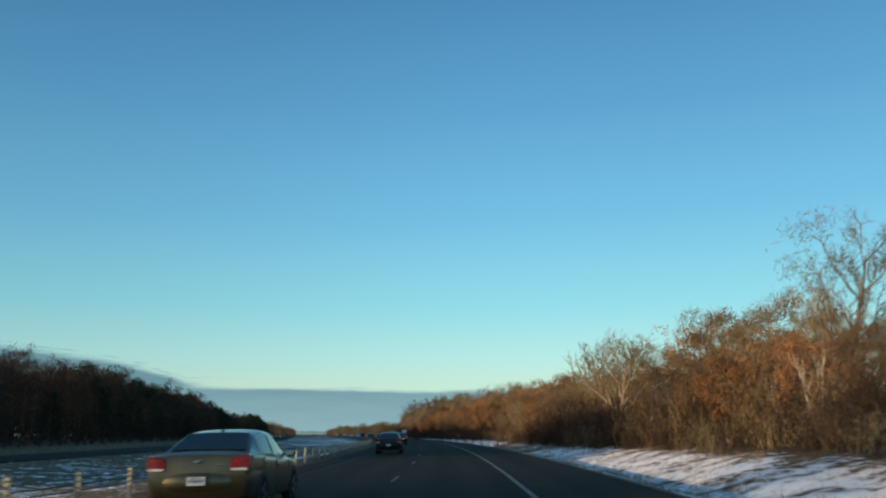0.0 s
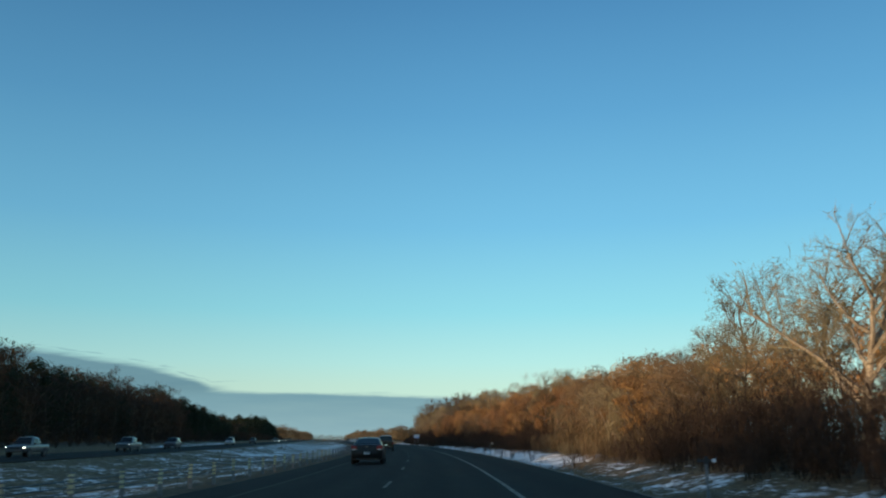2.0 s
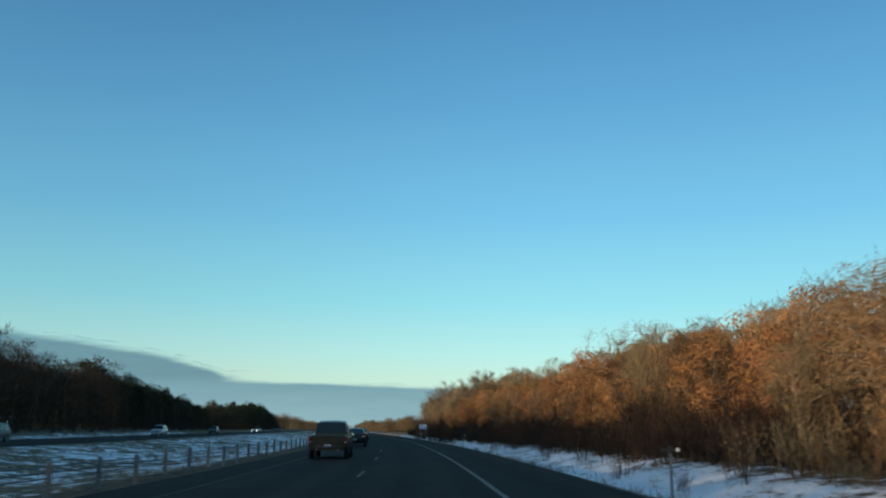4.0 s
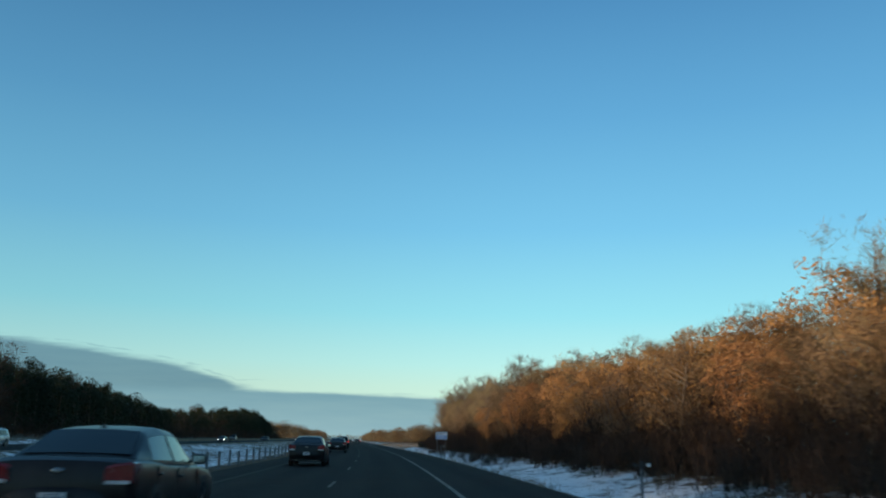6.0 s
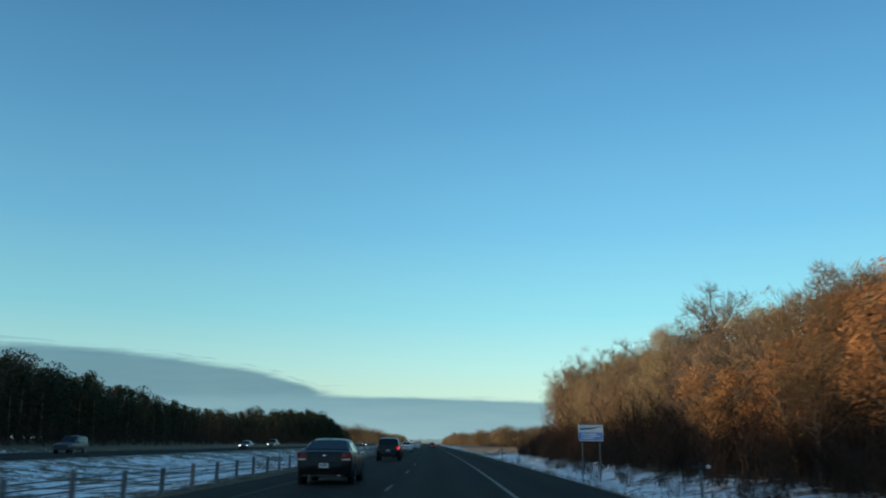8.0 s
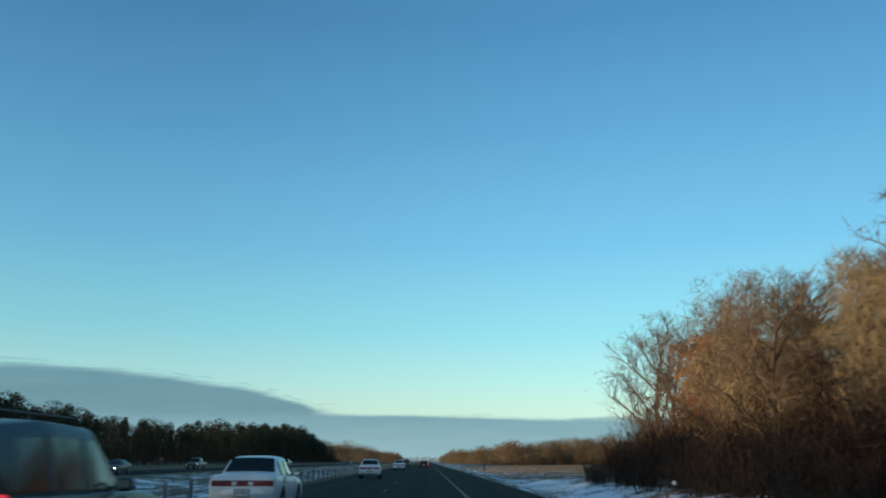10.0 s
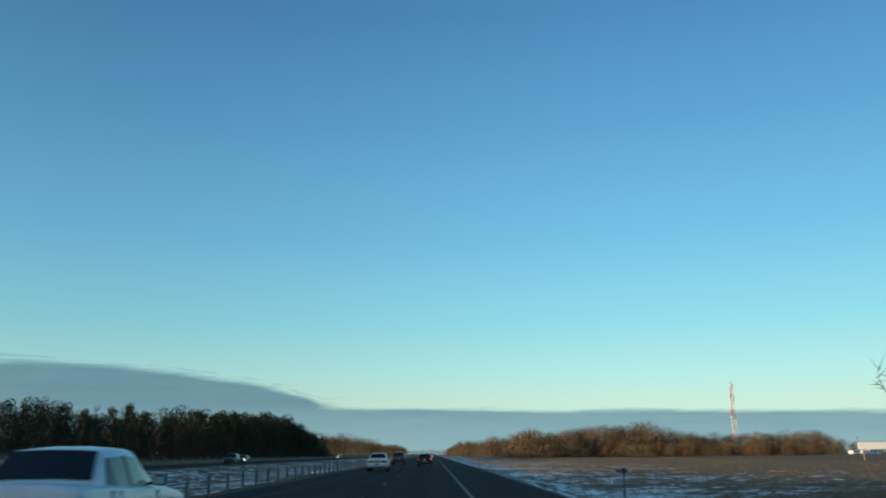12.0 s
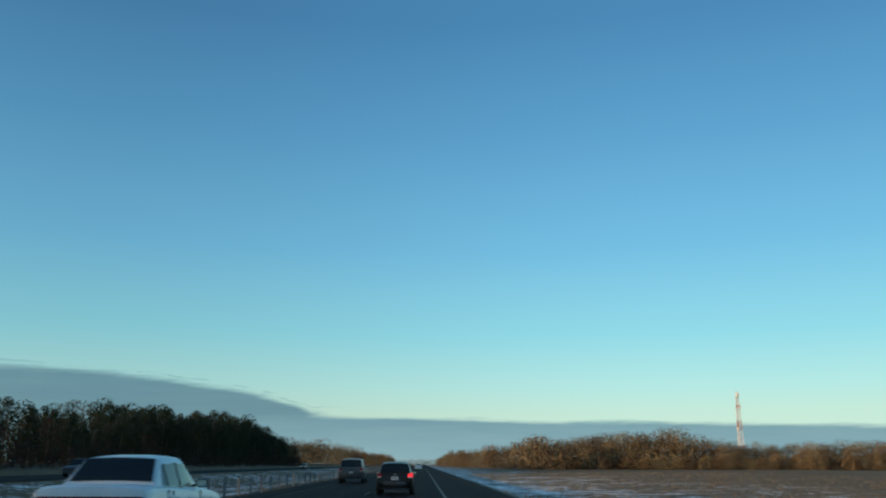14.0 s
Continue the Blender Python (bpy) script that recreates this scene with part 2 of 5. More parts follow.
# These two twig tones carry the woods' shade in their colour.
SHADE_DARK_TWIG = surface("shade_darkened_twigs", (0.025, 0.0175, 0.0135), (0.066, 0.046, 0.035), 0.85, grain=3, broad=0.16)
SHADE_TWIG = surface("shade_toned_brown_twigs", (0.036, 0.021, 0.014), (0.096, 0.054, 0.034), 0.85, grain=3, broad=0.16)
OAK_TWIG = surface("grey_brown_oak_twigs", (0.078, 0.060, 0.044), (0.215, 0.166, 0.120), 0.85, grain=3, broad=0.16, vary=0.15)
RUST = surface("rust_brown_oak_leaves", (0.135, 0.070, 0.031), (0.375, 0.198, 0.086), 0.8, grain=4, broad=0.16, vary=0.35)
DULL_LEAF = surface("dull_brown_leaves", (0.115, 0.077, 0.044), (0.265, 0.18, 0.102), 0.8, grain=4, broad=0.16, vary=0.3)
NEEDLE = surface("dark_pine_needles", (0.010, 0.015, 0.009), (0.030, 0.038, 0.019), 0.75, grain=4, broad=0.4, vary=0.3)
STRAW = surface("dry_grass_straw", (0.085, 0.058, 0.030), (0.28, 0.195, 0.10), 0.85, grain=6, broad=0.7, vary=0.25)
FIELD_STRAW = surface("pale_field_stubble", (0.11, 0.075, 0.038), (0.27, 0.19, 0.10), 0.85, grain=6, broad=0.7, vary=0.25)
GALV = surface("galvanised_steel", (0.099, 0.103, 0.108), (0.209, 0.215, 0.220), 0.6, metal=0.3, grain=20, broad=3)
CABLE = surface("steel_cable", (0.06, 0.062, 0.065), (0.14, 0.142, 0.145), 0.6, metal=0.4, grain=30, broad=2)
SUNLIT_REFLECT = surface("sunlit_reflective_sheeting", (0.46, 0.425, 0.23), (0.66, 0.615, 0.38), 0.35, grain=12, broad=3)
RUBBER = surface("tyre_rubber", (0.012, 0.012, 0.012), (0.03, 0.03, 0.03), 0.8, grain=20, broad=3, own=True)
RIM = surface("alloy_rim", (0.22, 0.22, 0.22), (0.40, 0.40, 0.40), 0.35, metal=0.8, grain=10, broad=3, own=True)
BLACK = surface("black_plastic", (0.012, 0.012, 0.013), (0.03, 0.03, 0.032), 0.55, grain=12, broad=2, own=True)
CHROME = surface("chrome_trim", (0.55, 0.55, 0.55), (0.7, 0.7, 0.7), 0.15, metal=1.0, grain=6, broad=2, own=True)
RED_LENS = surface("red_lamp_lens", (0.11, 0.006, 0.008), (0.24, 0.012, 0.015), 0.25, grain=9, broad=3, coat=0.5, own=True)
CLEAR_LENS = surface("clear_lamp_lens", (0.45, 0.45, 0.45), (0.7, 0.7, 0.7), 0.15, grain=9, broad=3, coat=0.6, own=True)
PLATE = surface("white_number_plate", (0.55, 0.57, 0.58), (0.72, 0.73, 0.74), 0.4, grain=10, broad=3, own=True)
PLATE_INK = surface("dark_blue_plate_ink", (0.02, 0.03, 0.08), (0.05, 0.07, 0.14), 0.5, grain=10, broad=3, own=True)
BRAKE_GLOW = shining("lit_brake_lamp", (1.0, 0.03, 0.04), 0.9)
HEAD_GLOW = shining("lit_headlamp", (1.0, 0.93, 0.74), 14.0)
SIGN_BLUE = surface("faded_blue_sign_sheeting", (0.10, 0.22, 0.48), (0.18, 0.33, 0.62), 0.4, grain=5, broad=2)
SIGN_WHITE = surface("white_sign_sheeting", (0.62, 0.64, 0.66), (0.82, 0.83, 0.84), 0.4, grain=5, broad=2)
MAST_RED = surface("red_mast_paint", (0.42, 0.15, 0.09), (0.58, 0.24, 0.16), 0.6, grain=2, broad=0.3)
MAST_WHITE = surface("white_mast_paint", (0.66, 0.64, 0.60), (0.82, 0.80, 0.76), 0.6, grain=2, broad=0.3)
HOUSE_WHITE = surface("white_house_siding", (0.66, 0.65, 0.62), (0.82, 0.81, 0.78), 0.7, grain=2, broad=0.4)
ROOF_GREY = surface("grey_roof_shingles", (0.08, 0.08, 0.085), (0.17, 0.165, 0.16), 0.9, grain=5, broad=0.6)
POLE_WOOD = surface("weathered_pole_wood", (0.20, 0.16, 0.12), (0.38, 0.32, 0.25), 0.9, grain=6, broad=0.8)


def paint(name, dark, light, metal=0.12):
    m = surface(name, dark, light, 0.38, metal=metal, grain=2.2, broad=0.7, coat=0.35 if light[0] > 0.1 else 0.15, own=True)
    if light[0] < 0.1:
        m.node_tree.nodes["Principled BSDF"].inputs["Specular IOR Level"].default_value = 0.2
    return m


OLIVE_PAINT = paint("olive_metallic_car_paint", (0.078, 0.068, 0.038), (0.112, 0.098, 0.056), 0.75)
OLIVE_PAINT.node_tree.nodes["Principled BSDF"].inputs["Coat Weight"].default_value = 0.6
WHITE_PAINT = paint("white_car_paint", (0.62, 0.63, 0.64), (0.76, 0.77, 0.78), 0.0)
DARK_PAINT = paint("near_black_car_paint", (0.010, 0.010, 0.011), (0.020, 0.020, 0.022))
SILVER_PAINT = paint("silver_car_paint", (0.34, 0.35, 0.36), (0.48, 0.49, 0.50), 0.6)
PEWTER_PAINT = paint("pewter_truck_paint", (0.085, 0.085, 0.085), (0.14, 0.14, 0.14), 0.4)
TAN_PAINT = paint("bronze_truck_paint", (0.030, 0.024, 0.016), (0.052, 0.042, 0.027), 0.3)
GREY_PAINT = paint("charcoal_car_paint", (0.045, 0.047, 0.052), (0.075, 0.078, 0.085))


# ---------------------------------------------------------------- mesh building
class Mesh:
    """Points and faces of one mesh, with a material number for each face."""

    def __init__(self):
        self.v, self.f, self.m = [], [], []

    def face(self, points, mat=0):
        k = len(self.v)
        self.v.extend(tuple(p) for p in points)
        self.f.append(tuple(range(k, k + len(points))))
        self.m.append(mat)

    def rings(self, rings, mat=0, closed=True, caps=True):
        k, n = len(self.v), len(rings[0])
        for r in rings:
            self.v.extend(tuple(p) for p in r)
        for i in range(len(rings) - 1):
            for j in range(n if closed else n - 1):
                a, b = k + i * n + j, k + i * n + (j + 1) % n
                self.f.append((a, b, b + n, a + n))
                self.m.append(mat)
        if caps and closed:
            self.f.append(tuple(range(k + n - 1, k - 1, -1)))
            self.f.append(tuple(range(k + (len(rings) - 1) * n, k + len(rings) * n)))
            self.m.extend((mat, mat))

    def box(self, x0, x1, y0, y1, z0, z1, mat=0, bevel=0.0):
        b = min(bevel, (x1 - x0) / 3, (y1 - y0) / 3, (z1 - z0) / 3)
        if b <= 0:
            self.rings([[(x0, y0, z), (x1, y0, z), (x1, y1, z), (x0, y1, z)] for z in (z0, z1)], mat)
            return

        def ring(z, k):
            return [(x0 + b + k, y0 + k, z), (x1 - b - k, y0 + k, z), (x1 - k, y0 + b + k, z), (x1 - k, y1 - b - k, z),
                    (x1 - b - k, y1 - k, z), (x0 + b + k, y1 - k, z), (x0 + k, y1 - b - k, z), (x0 + k, y0 + b + k, z)]
        self.rings([ring(z0, b), ring(z0 + b, 0), ring(z1 - b, 0), ring(z1, b)], mat)

    def tube(self, points, radii, sides=5, mat=0, caps=False):
        out = []
        for i, p in enumerate(points):
            p = Vector(p)
            d = (Vector(points[min(i + 1, len(points) - 1)]) - Vector(points[max(i - 1, 0)])).normalized()
            u = d.cross(Vector((0.31, 0.95, 0.07))).normalized()
            v = d.cross(u)
            out.append([p + (u * math.cos(a) + v * math.sin(a)) * radii[i] for a in [2 * math.pi * q / sides for q in range(sides)]])
        self.rings(out, mat, True, caps)

    def lathe(self, profile, centre, axis="x", sides=20, mat=0):
        """profile: (along the axis, radius)."""
        rings = []
        for along_axis, r in profile:
            ring = []
            for q in range(sides):
                a = 2 * math.pi * q / sides
                p = (along_axis, r * math.cos(a), r * math.sin(a)) if axis == "x" else (r * math.cos(a), r * math.sin(a), along_axis) if axis == "z" else (r * math.cos(a), along_axis, r * math.sin(a))
                ring.append((p[0] + centre[0], p[1] + centre[1], p[2] + centre[2]))
            rings.append(ring)
        self.rings(rings, mat)

    def data(self, name, materials, smooth=False, tidy=False):
        me = bpy.data.meshes.new(name)
        me.from_pydata(self.v, [], self.f)
        for q in materials if isinstance(materials, (list, tuple)) else [materials]:
            me.materials.append(q)
        me.polygons.foreach_set("material_index", self.m)
        if tidy:
            bm = bmesh.new()
            bm.from_mesh(me)
            bmesh.ops.recalc_face_normals(bm, faces=bm.faces)
            bm.to_mesh(me)
            bm.free()
        if smooth:
            me.polygons.foreach_set("use_smooth", [True] * len(me.polygons))
            me.set_sharp_from_angle(angle=radians(38))
        me.update()
        return me


def part(name, mesh, material, parent, label="", smooth=False, kind="", tidy=True):
    ob = new(name, mesh.data(name, material, smooth, tidy))
    ob.parent = parent
    return tagged(ob, label, kind=kind)


def thing(name, label, category, group="", kind=""):
    return tagged(new(name), label, category, group, kind)


class Stock:
    """One built thing, set out again and again: the first place takes the thing itself, the others copies."""

    def __init__(self, ob, tall=1.0):
        self.ob, self.used, self.tall = ob, False, tall

    def set(self, m):
        if self.used:
            return copy_thing(self.ob, m @ Matrix.Scale(1 / self.ob.scale[0], 4))
        self.used = True
        self.ob.matrix_basis = m
        return self.ob


class Thicket:
    """Many trees or bushes, too many and too far to pick apart, joined into one object."""

    def __init__(self):
        self.mats, self.bits, self.base = [], [], 0

    def set(self, stock, m):
        for ob in stock.ob.children:
            me = ob.data
            n, loops = len(me.vertices), len(me.loops)
            co, vi = np.empty(n * 3, "f"), np.empty(loops, "i")
            size, mat = np.empty(len(me.polygons), "i"), np.empty(len(me.polygons), "i")
            me.vertices.foreach_get("co", co)
            me.loops.foreach_get("vertex_index", vi)
            me.polygons.foreach_get("loop_total", size)
            me.polygons.foreach_get("material_index", mat)
            slots = []
            for q in me.materials:
                if q not in self.mats:
                    self.mats.append(q)
                slots.append(self.mats.index(q))
            a = np.array(m)
            self.bits.append((co.reshape(-1, 3) @ a[:3, :3].T + a[:3, 3], vi + self.base, size, np.array(slots)[mat]))
            self.base += n

    def finish(self, name, label, category):
        me = bpy.data.meshes.new(name)
        co, vi, size, mat = (np.concatenate([b[i] for b in self.bits]) for i in range(4))
        me.vertices.add(len(co))
        me.vertices.foreach_set("co", co.astype("f").ravel())
        me.loops.add(len(vi))
        me.loops.foreach_set("vertex_index", vi.astype("i"))
        me.polygons.add(len(size))
        me.polygons.foreach_set("loop_start", (np.cumsum(size) - size).astype("i"))
        for q in self.mats:
            me.materials.append(q)
        me.polygons.foreach_set("material_index", mat.astype("i"))
        me.update(calc_edges=True)
        return tagged(new(name, me), label, category, kind="stuff")


# ---------------------------------------------------------------- ground, roads and markings
WOODS_END = 396.0
RIGHT_WOODS = ([5, 6, 8, 9.5, 12, 16, 40, 1600], [-0.06, -0.28, -0.8, -0.62, -0.1, 0.3, 0.8, 1.0])
RIGHT_BANK = ([5, 6, 8, 9.5, 12, 14.5, 16, 40, 1600], [-0.06, -0.3, -0.75, -0.4, 0.15, 0.5, 0.6, 0.8, 1.0])
RIGHT_FIELD = ([5, 6, 8, 11, 20, 40, 120, 1600], [-0.06, -0.28, -0.8, -0.9, -0.7, -0.4, 0.0, 0.5])
LEFT = ([-1100, -70, -54, -46, -43.5, -30, -25, -19, -13, -8.6, -7.2], [2.0, 1.5, 1.1, 0.1, -0.06, -0.06, -0.6, -1.0, -0.7, -0.14, -0.06])


def ground_z(s, d):
    """Height of the ground: road bench, ditches, median dip and rising verges."""
    if d < -7.2:
        z = float(np.interp(d, *LEFT))
        rough = min(1, max(0, -7.6 - d)) * (0 if -44 < d < -29.5 else 1)
    elif d > 5.0:
        k = min(1, max(0, (s - WOODS_END + 15) / 30))
        q = min(1, max(0, (75 - s) / 25))
        z = (1 - k) * ((1 - q) * float(np.interp(d, *RIGHT_WOODS)) + q * float(np.interp(d, *RIGHT_BANK))) + k * float(np.interp(d, *RIGHT_FIELD))
        rough = min(1, (d - 5) / 1.5)
    else:
        return -0.06
    return z + rough * (0.16 * noise.noise((s * 0.35, d * 0.5, 0.3)) + 0.10 * noise.noise((s * 0.9, d * 1.1, 4.0)))


def snow_share(s, d):
    if d < -43.2:
        return float(np.interp(s, [185, 235, 330, 400], [0.45, 1.1, 1.1, 0.4])) * float(np.interp(d, [-75, -62, -56, -49.5, -47.5, -43.5], [0.05, 0.08, 0.12, 0.30, 0.64, 0.64]))
    if d < -7.2:
        return float(np.interp(s, [100, 150, 200, 340, 420, 800, 1000], [0.90, 0.88, 1.04, 1.08, 0.95, 0.9, 0.35])) * float(np.interp(d, [-43, -31, -29, -11, -8], [0.45, 0.50, 0.66, 0.72, 0.42]))
    k = min(1, max(0, (s - WOODS_END + 20) / 40))
    a = float(np.interp(d, [5, 5.8, 11, 13.5, 16], [0.3, 0.86, 0.84, 0.6, 0.2])) * float(np.interp(s, [78, 92, 122, 135], [1, 0.74, 0.74, 1]))
    b = float(np.interp(d, [5, 6, 10, 16, 24, 40, 58, 75], [0.3, 0.75, 0.72, 0.66, 0.6, 0.5, 0.22, 0.02]))
    return (1 - k) * a + k * b


def shade_tone_share(s, d):
    """Shade put in as dark brown: under woods, bank across the road, barrier strip."""
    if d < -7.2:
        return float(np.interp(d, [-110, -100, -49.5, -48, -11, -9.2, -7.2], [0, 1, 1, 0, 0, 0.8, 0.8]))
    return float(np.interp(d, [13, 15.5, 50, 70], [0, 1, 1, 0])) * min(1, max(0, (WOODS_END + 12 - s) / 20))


def strip(name, s_list, d_list, height, material, label, floats=None, category="", parent=None):
    """A sheet along the road's line; floats: a named value for each point of it."""
    pts, vals = [], []
    for s in s_list:
        for d in d_list:
            pts.append(tuple(spot(s, d, height(s, d))))
            if floats:
                vals.append(floats[1](s, d))
    n = len(d_list)
    faces = [(i * n + j, i * n + j + 1, (i + 1) * n + j + 1, (i + 1) * n + j) for i in range(len(s_list) - 1) for j in range(n - 1)]
    me = bpy.data.meshes.new(name)
    me.from_pydata(pts, [], faces)
    me.materials.append(material)
    me.polygons.foreach_set("use_smooth", [True] * len(faces))
    if floats:
        me.attributes.new(floats[0], "FLOAT", "POINT").data.foreach_set("value", vals)
    if name == "ground":
        me.attributes.new("shade_tone", "FLOAT", "POINT").data.foreach_set("value", [shade_tone_share(s, d) for s in s_list for d in d_list])
    ob = new(name, me)
    ob.parent = parent
    return tagged(ob, label, category, kind="structure" if parent is None else "")


S_NEAR = [-300, -200, -120, -60] + [float(v) for v in np.arange(-30, 470, 1.5)] + [float(v) for v in np.arange(472, 700, 6)]
S_ALL = S_NEAR + [720, 760, 800, 860, 940, 1040, 1160, 1300, 1500, 1800, 2200, 2800, 3600, 4800]
D_ALL = ([-1100, -500, -200, -110, -85, -74, -66, -60, -56, -52, -48, -46, -43.5, -37, -30, -28, -26, -24, -22, -20, -18, -16, -14.5, -13, -12,
          -11, -10, -9.3, -8.6, -7.9, -7.2, -1] + [5, 5.4, 5.8, 6.2, 6.6, 7, 7.5, 8, 8.5, 9, 9.5, 10, 10.6, 11.2, 11.8, 12.5, 13.5, 14.5, 16, 18, 20, 23, 27]
         + [33, 40, 50, 65, 85, 120, 170, 240, 340, 500, 800, 1600])
strip("ground", S_ALL, D_ALL, ground_z, SNOW, "patchy old snow with dry grass coming through", ("snow", snow_share), "ground")
S_ROAD = [-300, -200, -120] + [float(v) for v in np.arange(-60, 700, 10)] + [760, 860, 1000, 1200, 1500, 2000, 2800, 4800]
road = strip("road", S_ROAD, [-7.2, -5.5, -1.83, 1.82, 4.9], lambda s, d: 0.0, ASPHALT, "grey asphalt carriageway with two lanes and worn wheel tracks",
             ("across", lambda s, d: d), "road")
far_road = strip("road", S_ROAD, [-43.3, -40, -36.5, -33, -30.2], lambda s, d: 0.0, ASPHALT, "asphalt carriageway for oncoming traffic across the snowy median",
                 ("across", lambda s, d: d + 31), "road")
strip("shoulder", [float(v) for v in np.arange(-60, 900, 2.0)], [4.9, 5.15, 5.5],
      lambda s, d: 0.0 if d < 5.0 else -0.03 + 0.03 * noise.noise((s * 0.7, d, 1)) if d < 5.3 else -0.14, GRAVEL, "tan gravel and grit along the road's edge", category="gravel")
strip("edge_line", S_ROAD, [1.76, 1.90], lambda s, d: 0.006, WHITE_LINE, "worn white edge line", parent=road)
strip("edge_line", S_ROAD, [-5.55, -5.41], lambda s, d: 0.006, YELLOW_LINE, "worn yellow edge line", parent=road)
strip("edge_line", S_ROAD, [-31.7, -31.55], lambda s, d: 0.006, YELLOW_LINE, "worn yellow edge line", parent=far_road)
strip("edge_line", S_ROAD, [-40.2, -40.05], lambda s, d: 0.006, WHITE_LINE, "worn white edge line", parent=far_road)
dash = Mesh()
dash.rings([[(-0.06, y, 0.006), (0.06, y, 0.006)] for y in (-1.9, -0.6, 0.7, 1.9)], closed=False)
dash_mesh = dash.data("lane_dash", WORN_LINE)
for k in range(-3, 60):
    for host, d in ((road, -1.83), (far_road, -35.9)):
        ob = new("lane_dash", dash_mesh)
        ob.parent = host
        ob.matrix_basis = along(28.2 + 15.24 * k, d)


# ---------------------------------------------------------------- cable barrier in the median
def cable_barrier():
    root = thing("cable_barrier", "galvanised three-cable median barrier on slim posts", "barrier")
    post = Mesh()
    post.rings([[(-0.058, -0.03, z), (0.058, -0.03, z), (0.058, 0.03, z), (0.046, 0.03, z), (0.046, -0.018, z), (-0.046, -0.018, z), (-0.046, 0.03, z), (-0.058, 0.03, z)]
                for z in (-0.5, 0.80)])
    for z in (0.45, 0.58, 0.71):
        post.box(-0.066, 0.066, -0.045, -0.03, z - 0.02, z + 0.02)
    post.box(-0.061, 0.061, -0.036, 0.034, 0.79, 0.82, bevel=0.008)
    post.box(-0.056, 0.056, -0.036, -0.031, 0.36, 0.78, mat=1)
    me = post.data("post", [GALV, SUNLIT_REFLECT], tidy=True)
    plain = post.data("post", [GALV, GALV], tidy=True)
    # Sunlit yellow is put into the first posts' sheeting; later posts stay plain.
    for k in range(0, 230):
        s = -26.5 + 3.05 * k
        ob = new("post", me if s < 135 else plain)
        ob.parent = root
        ob.matrix_basis = along(s, -8.2, ground_z(s, -8.2), random.uniform(-4, 4)) @ pose(0, 0, 0, random.uniform(-1.5, 1.5), random.uniform(-1.5, 1.5), 0)
    s_list = [-25 + 6.1 * k for k in range(115)]
    for z in (0.45, 0.58, 0.71):
        m = Mesh()
        m.tube([spot(s, -8.25, -0.14 + z) for s in s_list], [0.014] * len(s_list), 4)
        part("cable", m, CABLE, root)
    far = Mesh()
    for k in range(230, 330):
        s = -25 + 3.05 * k
        p = spot(s, -8.2, -0.2)
        far.box(p.x - 0.045, p.x + 0.045, p.y - 0.03, p.y + 0.03, p.z, p.z + 0.95)
    part("far_posts", far, GALV, root, kind="stuff")
    m = Mesh()
    s_list = [676 + 20 * k for k in range(17)]
    for z in (0.45, 0.58, 0.71):
        m.tube([spot(s, -8.25, -0.14 + z) for s in s_list], [0.014] * len(s_list), 4)
    part("far_cables", m, CABLE, root, kind="stuff")


cable_barrier()


# ---------------------------------------------------------------- trees
def unit(rng):
    while True:
        v = Vector((rng.uniform(-1, 1), rng.uniform(-1, 1), rng.uniform(-1, 1)))
        if 0.05 < v.length < 1:
            return v.normalized()


def blade(mesh, a, b, wide, rng, mat=0):
    """A thin twig, drawn as one long triangle."""
    side = (b - a).cross(unit(rng)).normalized() * wide * 0.5
    mesh.face((a - side, a + side, b), mat)


def leaf(mesh, p, size, rng, mat):
    u = unit(rng) * size
    v = u.cross(unit(rng)).normalized() * size * rng.uniform(0.5, 0.9)
    mesh.face((p - u * 0.5, p + v * 0.6, p + u * 0.6) if size < 0.62 else (p - u * 0.5, p + v * 0.5, p + u * 0.6, p - v * 0.45), mat)


def bend(a, way, length, lift, rng, steps, wobble=0.18):
    pts, d = [a], way.normalized()
    for _ in range(steps):
        d = (d + Vector((0, 0, lift)) + unit(rng) * wobble).normalized()
        pts.append(pts[-1] + d * (length / steps))
    return pts


def at(pts, k):
    k = min(max(k, 0), 0.999) * (len(pts) - 1)
    i = int(k)
    return pts[i].lerp(pts[i + 1], k - i)


